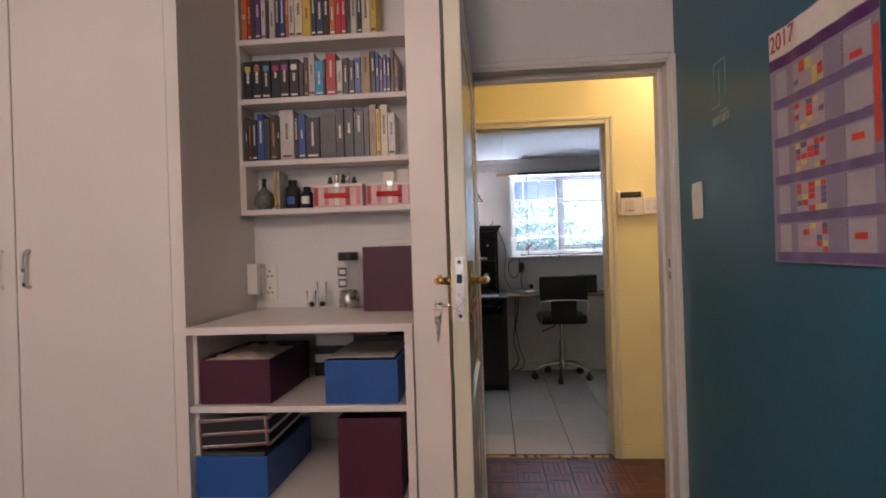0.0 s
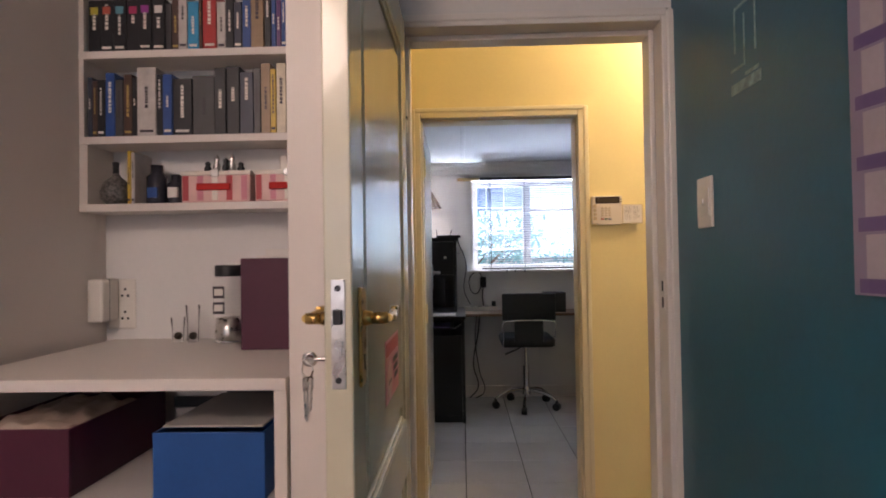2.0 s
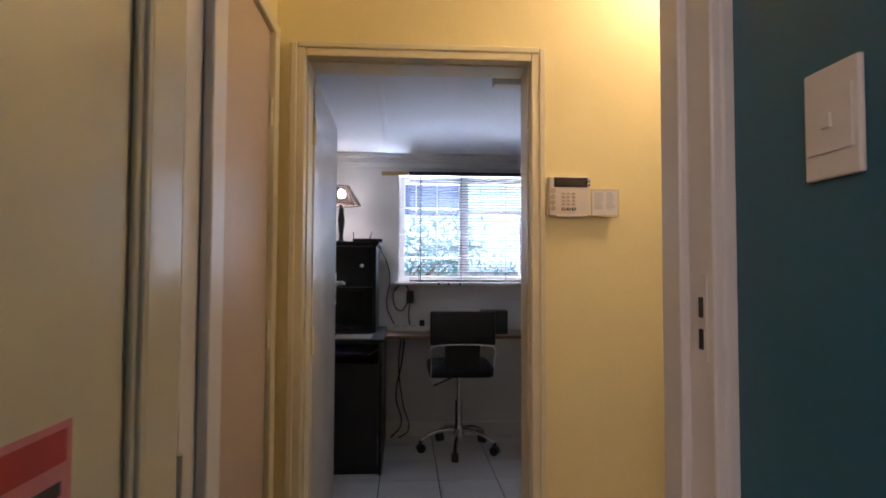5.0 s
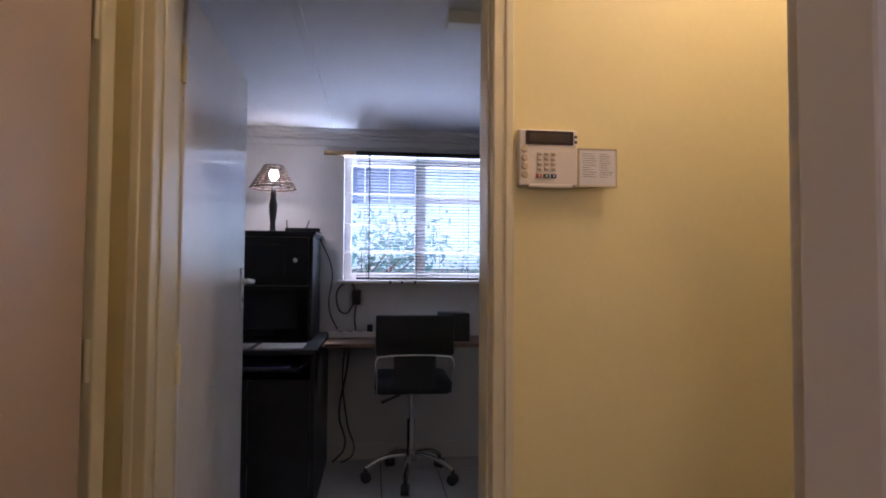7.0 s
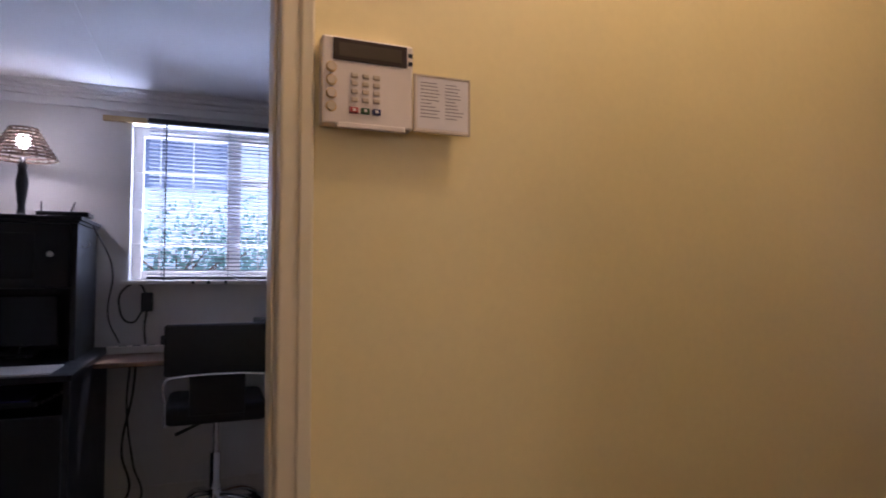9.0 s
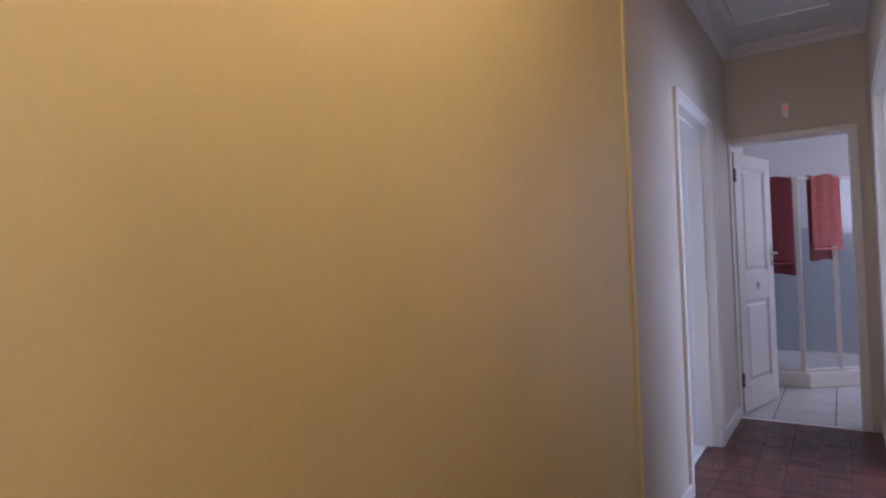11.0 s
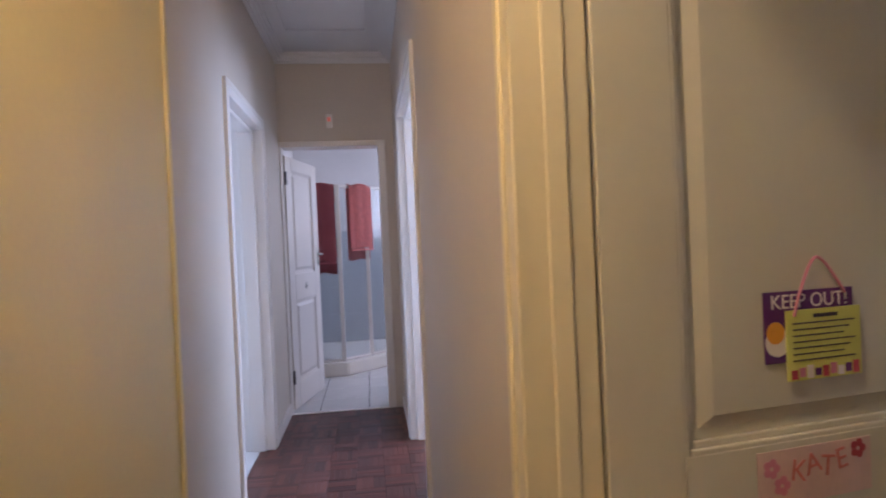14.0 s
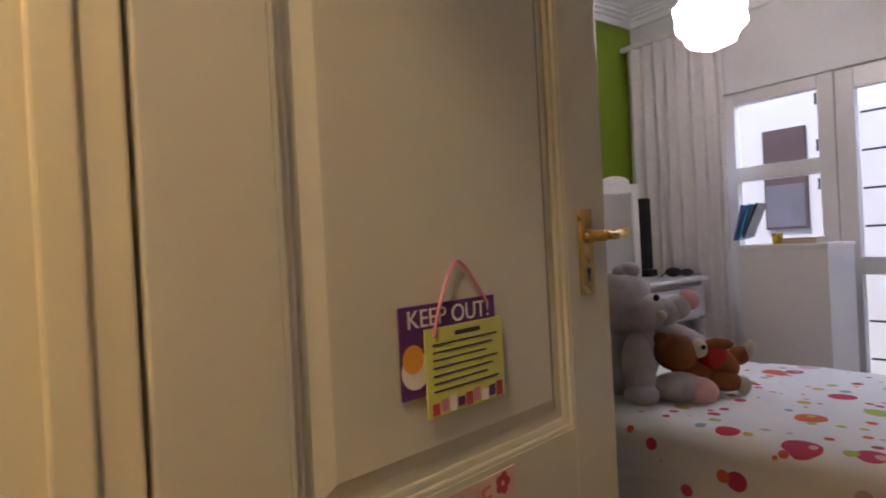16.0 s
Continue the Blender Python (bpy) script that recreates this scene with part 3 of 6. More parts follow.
# ---- first bedroom ----
wr = thing("wardrobe", "tall white melamine wardrobe with plain doors, closed", "wardrobe", (-1.9, 1.9, 0))
part("body", box(box(slab(-2.6, -1.10, 1.66, 2.249, 0, H - 0.005), -1.118, -1.076, 1.618, 1.66, 0, H - 0.005), -2.6, -1.118, 1.64, 1.66, 0, 0.08), MELAMINE, wr)
for x0, x1, hx in ((-2.595, -2.125, -2.17), (-2.12, -1.655, -1.70), (-1.65, -1.122, -1.605)):
    dd = part("door", slab(x0, x1, 1.622, 1.642, 0.085, H - 0.01, bev=0.002), MELAMINE, wr)
    hd = [(hx, 1.622, 1.20), (hx, 1.597, 1.21), (hx, 1.594, 1.25), (hx, 1.597, 1.31), (hx, 1.622, 1.32)]
    tube("handle", hd, 0.0065, STEEL, dd, "grey bow handle")
fl = thing("filler_panel", "tall white end panel beside the bookcase", "panel", (-0.3, 1.9, 0))
part("board", slab(-0.343, -0.232, 1.63, 2.249, 0, H - 0.005, bev=0.002), MELAMINE, fl)

lo = thing("desk_unit", "white melamine desk unit with open shelves under it", "desk unit", (-0.72, 1.9, 0))
part("desktop", slab(-1.075, -0.345, 1.612, 2.249, 1.032, 1.057, bev=0.002), MELAMINE, lo)
part("side_panel", slab(-1.099, -1.062, 1.6605, 2.249, 0, 1.031), MELAMINE, lo)
part("side_panel", slab(-0.372, -0.347, 1.620, 2.249, 0, 1.031), MELAMINE, lo)
for z in (0.80, 0.50, 0.10):
    part("shelf", slab(-1.080, -0.373, 1.629, 2.245, z - 0.02, z, bev=0.001), MELAMINE, lo)
part("back_panel", slab(-1.08, -0.373, 2.246, 2.2495, 0.1, 1.031), MELAMINE, lo)

bc = thing("bookshelf", "white wall bookshelf packed with books", "bookshelf", (-0.72, 2.2, 1.44))
SHELVES = (1.465, 1.662, 1.912, 2.152, 2.40)
for z in SHELVES:
    part("shelf", slab(-1.099, -0.345, 2.118, 2.249, z - 0.022, z, bev=0.0015), MELAMINE, bc)
for a, b, x in ((1.465, 1.64, -1.075), (1.662, 1.89, -1.085), (1.912, 2.13, -1.085), (2.152, 2.378, -1.085)):
    part("side_panel", slab(-1.099, x, 2.120, 2.249, a, b), MELAMINE, bc)

COLOURS = {"k": (0.012, 0.012, 0.016), "g": (0.05, 0.048, 0.05), "w": (0.52, 0.48, 0.45), "b": (0.02, 0.07, 0.26), "c": (0.02, 0.28, 0.52), "r": (0.42, 0.02, 0.02),
           "o": (0.48, 0.13, 0.03), "y": (0.60, 0.40, 0.05), "t": (0.30, 0.20, 0.11), "n": (0.07, 0.035, 0.025), "p": (0.10, 0.03, 0.14), "e": (0.62, 0.55, 0.40), "d": (0.03, 0.035, 0.06)}
COVER = {k: material("book_cover_" + k, v, 0.35, vary=0.2, scale=25, bump=0.03) for k, v in COLOURS.items()}
WORDS = {"k": "white", "g": "dark", "w": "dark", "b": "white", "c": "white", "r": "cream", "o": "cream", "y": "dark", "t": "dark", "n": "gold", "p": "cream", "e": "dark", "d": "white"}
PRINT = {"white": CREAMINK, "dark": INK, "cream": CREAMINK, "gold": material("gold_print", (0.45, 0.30, 0.08), 0.4, bump=0)}
NAMES = {"k": "black", "g": "grey", "w": "white", "b": "blue", "c": "bright blue", "r": "red", "o": "orange", "y": "yellow", "t": "tan", "n": "dark brown", "p": "purple", "e": "cream", "d": "dark navy"}
rnd = random.Random(7)


def book(x, w, z, h, key, depth, lean=0.0, front=2.128, badge=None):
    """An upright book: wrap-round cover, page block and print bars on its spine."""
    b = thing("book", NAMES[key] + " book standing upright on the shelf", "book", m=pose(x, front, z, 0, lean, 0), group="books on the shelves")
    bm = bmesh.new()
    box(bm, 0.0005, w - 0.0005, 0, 0.004, 0, h, bev=0.0012)
    box(bm, 0.0005, 0.0025, 0.0042, depth, 0, h)
    box(bm, w - 0.0025, w - 0.0005, 0.0042, depth, 0, h)
    part("cover", bm, COVER[key], b)
    if w > 0.007:
        part("pages", slab(0.003, w - 0.003, 0.005, depth - 0.004, 0.003, h - 0.004), PAPER, b, "cream page block")
    ink = PRINT[WORDS[key]]
    z0 = h * rnd.uniform(0.30, 0.55)
    z1 = h * rnd.uniform(0.62, 0.92)
    if w > 0.009:
        cw = min(0.0045, w * rnd.uniform(0.09, 0.15))
        bm = bmesh.new()
        zz = z0
        while zz < z1:
            step = rnd.uniform(0.006, 0.014)
            box(bm, w / 2 - cw, w / 2 + cw, -0.0008, 0.0002, zz, min(zz + step * 0.75, z1))
            zz += step
        part("spine_print", bm, ink, b)
        if rnd.random() < 0.35:
            part("spine_band", slab(w * 0.15, w * 0.85, -0.0007, 0.0002, h * 0.05, h * 0.05 + 0.007), ink, b)
    if badge is not None:
        part("spine_badge", slab(w * 0.2, w * 0.8, -0.0012, 0.0003, h * 0.72, h * 0.86), badge, b, "coloured spine badge")
    return b


BADGES = [material("spine_badge_%d" % i, c, 0.4, bump=0) for i, c in enumerate(((0.5, 0.42, 0.05), (0.5, 0.10, 0.06), (0.10, 0.30, 0.38), (0.45, 0.03, 0.12), (0.32, 0.04, 0.30), (0.7, 0.66, 0.62)))]
ROWS = [(1.662, 0.195, "d6 n6 k9 b12 g10 n11 k6 w24 k8 b12 k24 g28 k14 k16 d17 g9 t12 y7 e12 w12"),
        (1.912, 0.165, "k16 k16 k16 k16 k16 k16 g8 n9 w11 c14 n4 r17 w11 k10 d10 b11 t16 k8 b6 p6 b6 p6 g6 n7"),
        (2.152, 0.185, "o10 r6 g8 p9 w8 g6 w10 d9 b8 o6 w10 e14 y14 d9 d12 k10 o10 r10 r8 g8 w10 k8 e14 y10")]
for z, hb, spec in ROWS:
    x = -1.076
    for i, wd_ in enumerate(spec.split()):
        key_, w = wd_[0], int(wd_[1:]) * 0.00235
        vol = z == 1.912 and i < 6
        h = hb * (0.93 if vol else rnd.uniform(0.82, 1.06))
        if x + w < -0.35:
            book(x, w, z + 0.001, h, key_, 0.112, 0.0, 2.122 + rnd.uniform(0, 0.008), BADGES[i] if vol else None)
        x += w + 0.0008

ZS = 1.466


def gift_tin(x0, x1):
    b = thing("striped_tin", "pink and white striped tin with a red bow", "tin", ((x0 + x1) / 2, 2.19, ZS), group="striped tins")
    part("body", slab(x0, x1, 2.135, 2.235, ZS, ZS + 0.085, bev=0.004), PALEPINK, b)
    n = 9
    for i in range(n):
        if i % 2 == 0:
            a = x0 + 0.004 + (x1 - x0 - 0.008) * i / n
            part("stripe", slab(a, a + (x1 - x0 - 0.008) / n * 0.8, 2.1335, 2.1352, ZS + 0.006, ZS + 0.078), [REDINK, CREAMINK, PINKPAPER][i % 3], b)
    part("lid", slab(x0 - 0.003, x1 + 0.003, 2.132, 2.238, ZS + 0.079, ZS + 0.092, bev=0.003), CREAMINK, b, "pale patterned lid")
    c = (x0 + x1) / 2
    bow = bmesh.new()
    box(bm=bow, x0=c - 0.055, x1=c + 0.045, y0=2.127, y1=2.1333, z0=ZS + 0.035, z1=ZS + 0.055, bev=0.002)
    part("bow", bow, REDCLOTH, b, "red ribbon bow")
    part("clasp", slab(c - 0.012, c + 0.012, 2.126, 2.1315, ZS + 0.074, ZS + 0.094, bev=0.002), STEEL, b, "small steel clasp")
    return b


gift_tin(-0.805, -0.602)
gift_tin(-0.588, -0.392)
for i, (x, h) in enumerate(((-0.745, 0.035), (-0.718, 0.055), (-0.690, 0.045), (-0.672, 0.058), (-0.645, 0.032))):
    t = thing("trinket", "small dark metal figure standing on a tin", "ornament", (x, 2.18, ZS + 0.092), group="trinkets on the tins")
    part("body", lathe(bmesh.new(), [(0.010, 0), (0.011, h * 0.4), (0.006, h * 0.6), (0.009, h * 0.8), (0.001, h)], (x, 2.18, ZS + 0.0925), 12), STEEL if i % 2 else DARK, t)
for x, h in ((-0.50, 0.045), (-0.44, 0.05)):
    t = thing("clear_box", "small clear box standing on a tin", "box", (x, 2.18, ZS + 0.092))
    part("body", slab(x - 0.022, x + 0.022, 2.16, 2.2, ZS + 0.0925, ZS + 0.0925 + h, bev=0.002), CREAMINK, t)
v = thing("patterned_vase", "round black and white speckled bottle vase", "vase", (-1.02, 2.17, ZS))
SPECK = material("speckled_glaze", (0.12, 0.11, 0.10), 0.4, vary=0.95, scale=120, bump=0.1, fine=300)
part("body", lathe(bmesh.new(), [(0.025, 0), (0.040, 0.018), (0.043, 0.04), (0.034, 0.068), (0.014, 0.085), (0.009, 0.095)], (-1.02, 2.17, ZS)), SPECK, v)
part("neck", lathe(bmesh.new(), [(0.009, 0.095), (0.008, 0.115), (0.010, 0.128), (0.001, 0.13)], (-1.02, 2.17, ZS), 16), DARK, v, "black neck and stopper")
book(-0.962, 0.010, ZS, 0.155, "y", 0.10)
book(-0.950, 0.010, ZS, 0.150, "w", 0.10)
for i, (x, r, h) in enumerate(((-0.905, 0.030, 0.12), (-0.845, 0.026, 0.09))):
    j = thing("dark_jar", "dark glass jar on the shelf", "jar", (x, 2.19, ZS), group="dark jars")
    part("body", lathe(bmesh.new(), [(r * 0.9, 0), (r, 0.01), (r, h * 0.7), (r * 0.6, h * 0.8), (r * 0.6, h)], (x, 2.19, ZS)), material("smoky_glass_%d" % i, (0.03, 0.03, 0.04), 0.1, vary=0.3, bump=0), j)
    part("label", slab(x - 0.015, x + 0.015, 2.19 - r - 0.002, 2.19 - r + 0.006, ZS + 0.02, ZS + 0.05), BADGES[5] if i else COVER["b"], j)


def crate(name, label, x0, x1, y0, y1, z0, z1, mat):
    """An open card box: four walls, a floor and what lies in it."""
    b = thing(name, label, "storage box", ((x0 + x1) / 2, (y0 + y1) / 2, z0), group="card storage boxes")
    t = 0.006
    part("floor_board", slab(x0 + t, x1 - t, y0 + t, y1 - t, z0, z0 + t), mat, b)
    for q in ((x0, x1, y0, y0 + t), (x0, x1, y1 - t, y1), (x0, x0 + t, y0 + t, y1 - t), (x1 - t, x1, y0 + t, y1 - t)):
        part("side", slab(*q, z0, z1, bev=0.0015), mat, b)
    return b


def heap(name, label, category, x0, x1, y0, y1, z, amp, mat, seed, n=18):
    """A crumpled cloth or papers lying in a box."""
    bm = bmesh.new()
    g = [[bm.verts.new((x0 + (x1 - x0) * i / n, y0 + (y1 - y0) * j / n, z + amp * noise.noise(Vector((i * 0.33 + seed, j * 0.33, seed))) + amp * (1 - abs(2 * i / n - 1)) * 0.6)) for j in range(n + 1)] for i in range(n + 1)]
    for i in range(n):
        for j in range(n):
            bm.faces.new((g[i][j], g[i + 1][j], g[i + 1][j + 1], g[i][j + 1]))
    r = bmesh.ops.extrude_face_region(bm, geom=bm.faces[:])
    bmesh.ops.translate(bm, vec=(0, 0, -0.05), verts=[e for e in r["geom"] if isinstance(e, bmesh.types.BMVert)])
    return solid(name, bm, mat, label, category, "", "", True)


crate("storage_box", "open maroon card box with cloth in it", -1.055, -0.818, 1.655, 2.06, 0.801, 0.945, MAROON)
heap("folded_cloth", "crumpled cream cloth in the maroon box", "cloth", -1.045, -0.828, 1.665, 1.95, 0.940, 0.020, material("beige_cloth", (0.46, 0.36, 0.29), 0.9, vary=0.15, scale=15, bump=0.3), 3)
crate("storage_box", "blue card box with a grey board on it", -0.635, -0.40, 1.645, 1.98, 0.801, 0.940, BLUE)
lid = thing("grey_board", "loose grey card lying over the blue box", "card", (-0.52, 1.8, 0.941))
part("sheet", slab(-0.630, -0.415, 1.68, 1.99, 0.941, 0.945), material("grey_card", (0.42, 0.40, 0.38), 0.6, vary=0.06), lid)
crate("storage_box", "low blue card box on the bottom shelf", -1.072, -0.832, 1.645, 2.1, 0.501, 0.635, BLUE)
crate("storage_box", "tall maroon card box on the bottom shelf", -0.600, -0.395, 1.645, 1.95, 0.501, 0.755, MAROON)
fill = thing("dark_files", "dark files packed in the blue box", "files", (-0.95, 1.87, 0.507))
part("block", slab(-1.06, -0.845, 1.66, 2.08, 0.508, 0.645, bev=0.01), DARK, fill)
cs = thing("silver_case", "flat aluminium case resting on the blue box", "case", m=pose(-0.955, 1.84, 0.651, 0, -2.5, 2))
part("shell", slab(-0.118, 0.118, -0.17, 0.17, 0.006, 0.098, bev=0.004), DARK, cs)
for z in (0.006, 0.046, 0.090):
    part("rim", slab(-0.121, 0.121, -0.174, 0.174, z, z + 0.012, bev=0.002), CHROME, cs, "aluminium edge rail")
for x in (-0.115, 0.105):
    part("corner", slab(x, x + 0.010, -0.176, -0.165, 0.004, 0.104, bev=0.002), CHROME, cs)
for i, (x0, x1, z, h, m_) in enumerate(((-0.80, -0.66, 0.801, 0.05, DARK), (-0.795, -0.67, 0.852, 0.035, PAPER), (-0.80, -0.655, 0.888, 0.03, DARK), (-0.79, -0.64, 0.919, 0.04, PAPER), (-0.80, -0.65, 0.960, 0.035, PAPER),
                                        (-0.63, -0.40, 0.801, 0.16, DARK), (-0.62, -0.50, 0.962, 0.045, COVER["t"]))):
    b = thing("flat_box", ("white" if m_ is PAPER else "dark") + " flat box stacked at the back of the shelf", "box", ((x0 + x1) / 2, 2.15, z), group="stacked flat boxes")
    part("body", slab(x0, x1, 2.07 if i < 5 else 2.02, 2.235, z, z + h, bev=0.002), m_, b)
mb = thing("maroon_box", "maroon card box standing on the desk", "box", (-0.47, 2.08, 1.057))
part("body", slab(-0.578, -0.362, 1.99, 2.22, 1.0575, 1.300, bev=0.002), MAROON, mb)
pp = thing("papers", "loose papers lying on the maroon box", "paper", (-0.47, 2.1, 1.3005))
part("sheet", slab(-0.545, -0.37, 2.02, 2.2, 1.3005, 1.307), PAPER, pp)
part("sheet", slab(-0.53, -0.37, 2.05, 2.21, 1.3075, 1.325, bev=0.001), PAPER, pp)
CLEAR = glass_material("clear_glass")
CLEAR.node_tree.nodes["Principled BSDF"].inputs["IOR"].default_value = 1.05
jr = thing("glass_jar", "clear glass jar with a black lid and labels", "jar", (-0.675, 2.16, 1.057))
part("glass", lathe(bmesh.new(), [(0.040, 0), (0.045, 0.01), (0.045, 0.165), (0.036, 0.185), (0.036, 0.195)], (-0.675, 2.16, 1.0575)), CLEAR, jr)
part("lid", lathe(bmesh.new(), [(0.040, 0.192), (0.041, 0.195), (0.041, 0.222), (0.038, 0.225)], (-0.675, 2.16, 1.0575)), DARK, jr, "black screw lid")
part("contents", lathe(bmesh.new(), [(0.038, 0.006), (0.040, 0.03), (0.036, 0.07), (0.01, 0.075)], (-0.675, 2.16, 1.0585)), STEEL, jr, "coins heaped in the jar")
for z in (0.085, 0.13):
    lb = part("label", slab(-0.705, -0.672, 2.112, 2.1145, 1.0575 + z, 1.0575 + z + 0.034), INK, jr)
    part("label_paper", slab(-0.701, -0.676, 2.111, 2.1118, 1.0575 + z + 0.008, 1.0575 + z + 0.027), PAPER, lb)
for x, h in ((-0.835, 0.072), (-0.79, 0.108)):
    g = thing("glass_tumbler", "small clear glass with dark contents", "glass", (x, 2.17, 1.057), group="small glasses")
    part("glass", lathe(bmesh.new(), [(0.016, 0), (0.020, h), (0.018, h), (0.014, 0.004)], (x, 2.17, 1.0575), 20), CLEAR, g)
    part("contents", blob(bmesh.new(), (x, 2.17, 1.074), (0.012, 0.012, 0.011)), material("dark_shell", (0.10, 0.07, 0.05), 0.6, vary=0.5, scale=60), g)
so = thing("wall_socket", "white double wall socket over the desk", "socket", (-1.045, 2.245, 1.17))
part("plate", slab(-1.090, -1.004, 2.2405, 2.2488, 1.090, 1.243, bev=0.003), WHITEPLASTIC, so)
for z in (1.130, 1.200):
    face = part("outlet_face", slab(-1.056, -1.012, 2.238, 2.2408, z - 0.026, z + 0.026, bev=0.001), WHITEPLASTIC, so)
    for x, dz in ((-1.034, 0.012), (-1.043, -0.008), (-1.025, -0.008)):
        part("socket_hole", rod(bmesh.new(), (x, 2.2370, z + dz), (x, 2.2384, z + dz), 0.0042, seg=10), DARK, face)
    part("socket_switch", slab(-1.082, -1.070, 2.2345, 2.2408, z - 0.009, z + 0.009, bev=0.001), WHITEPLASTIC, so)
ad = thing("plug_adapter", "white plug-in adapter in the wall socket", "adapter", (-1.075, 2.19, 1.2))
part("body", slab(-1.0985, -1.052, 2.150, 2.2375, 1.118, 1.246, bev=0.007), WHITEPLASTIC, ad)
part("seam", slab(-1.0990, -1.0515, 2.186, 2.188, 1.119, 1.245), GROUT, ad)

sw = thing("light_switch", "white single light switch on the teal wall", "switch", (0.66, 2.02, 1.43))
part("plate", slab(0.651, 0.6595, 1.972, 2.062, 1.362, 1.495, bev=0.003), WHITEPLASTIC, sw)
rk = part("rocker_panel", slab(0.648, 0.6512, 1.98, 2.054, 1.392, 1.465, bev=0.001), WHITEPLASTIC, sw)
part("rocker", slab(0.644, 0.6482, 2.010, 2.024, 1.42, 1.437, bev=0.001), WHITEPLASTIC, rk)
sp = thing("strike_plate", "steel strike plate let into the door frame", "plate", (0.612, 2.28, 1.19))
part("plate", slab(0.6237, 0.6265, 2.256, 2.290, 1.115, 1.25, bev=0.0008), FRAMEW, sp)
for z in (1.205, 1.155):
    part("slot", slab(0.6228, 0.6236, 2.266, 2.280, z - 0.024, z + 0.008), DARK, sp)
SCUFF = material("pale_scuffed_paint", (0.20, 0.33, 0.36), 0.6, vary=0.5, scale=40)
sc = thing("paint_scuff", "pale tape marks left on the teal wall", "mark", (0.659, 1.75, 1.7), kind="structure")
for y0, y1, z0, z1 in ((1.72, 1.86, 1.665, 1.69), (1.73, 1.79, 1.695, 1.703), (1.80, 1.86, 1.72, 1.726), (1.74, 1.746, 1.74, 1.86), (1.79, 1.796, 1.72, 1.84), (1.74, 1.84, 1.86, 1.867), (1.835, 1.842, 1.76, 1.86)):
    part("mark", slab(0.6585, 0.6598, y0, y1, z0, z1), SCUFF, sc)


def wall_calendar():
    c = thing("wall_calendar", "printed year planner poster on the teal wall", "calendar", (0.655, 1.2, 1.22))
    n = 24
    y0, y1, z0, z1 = 0.985, 1.415, 1.222, 1.815

    def sheet(bm, ya, yb, za, zb, off, mi=0):
        g = []
        for i in range(n + 1):
            y = ya + (yb - ya) * i / n
            x = 0.6545 - off - 0.008 * max(0, (y - 1.33) / 0.085) ** 2 - 0.0015 * math.sin(y * 60)
            g.append((bm.verts.new((x, y, za)), bm.verts.new((x, y, zb))))
        for a, b in zip(g, g[1:]):
            bm.faces.new((a[0], b[0], b[1], a[1])).material_index = mi
        return bm
    bm = sheet(bmesh.new(), y0, y1, z0, z1, 0.0)
    r = bmesh.ops.extrude_face_region(bm, geom=bm.faces[:])
    bmesh.ops.translate(bm, vec=(0.0008, 0, 0), verts=[e for e in r["geom"] if isinstance(e, bmesh.types.BMVert)])
    part("sheet", bm, material("lilac_poster_paper", (0.27, 0.23, 0.33), 0.3, vary=0.06, scale=10, bump=0.02), c)
    part("header_bar", sheet(bmesh.new(), y0, y1, 1.715, 1.742, 0.0006), PURPLE, c, "purple header bar")
    hp = part("header_paper", sheet(bmesh.new(), y0, y1, 1.745, 1.812, 0.0004), CREAMINK, c, "cream poster header")
    lettering("lettering", "2017", 0.062, pose(0.6440, 1.345, 1.778, 90, 0, -90), REDINK, hp)
    lil = material("deep_lilac_print", (0.15, 0.10, 0.24), 0.35, bump=0)
    yel = material("yellow_print", (0.66, 0.56, 0.16), 0.4, bump=0)
    red = material("bright_red_print", (0.66, 0.05, 0.03), 0.4, bump=0)
    pal = material("pale_print", (0.42, 0.37, 0.42), 0.4, bump=0)
    pnk = material("pink_print", (0.58, 0.34, 0.42), 0.4, bump=0)
    rr = random.Random(3)
    for k in range(5):
        zt = 1.708 - 0.097 * k
        part("month_band", sheet(bmesh.new(), y0, y1 - 0.012, zt - 0.094, zt - 0.072, 0.0005), lil, c)
        for ya, yb in ((1.346, 1.388), (1.178, 1.312), (1.016, 1.106)):
            part("month_block", sheet(bmesh.new(), ya, yb, zt - 0.071, zt - 0.002, 0.0005), pal, c)
        for col in range(5):
            for j in range(5):
                m_ = rr.choice([red, red, yel, yel, pnk, lil, None, None, None])
                if m_ and (k or col > 0 or j > 2):
                    yb = 1.310 - 0.0265 * col
                    zz = zt - 0.004 - 0.0135 * j
                    part("day_mark", sheet(bmesh.new(), yb - 0.024, yb, zz - 0.0125, zz, 0.0011), m_, c)
        for j in range(7):
            part("date_tick", sheet(bmesh.new(), 1.108, 1.111, zt - 0.006 - 0.0095 * j, zt - 0.002 - 0.0095 * j, 0.0011), INK, c)
        if k != 3:
            zz = zt - (0.050, 0.060, 0.022, 0.0, 0.030)[k]
            part("day_mark", sheet(bmesh.new(), 1.042, 1.082, zz - 0.014, zz, 0.0011), red if k != 1 else pal, c)
    part("holiday_bar", sheet(bmesh.new(), 0.988, 1.010, 1.465, 1.690, 0.0011), red, c, "long red holiday bar")


wall_calendar()

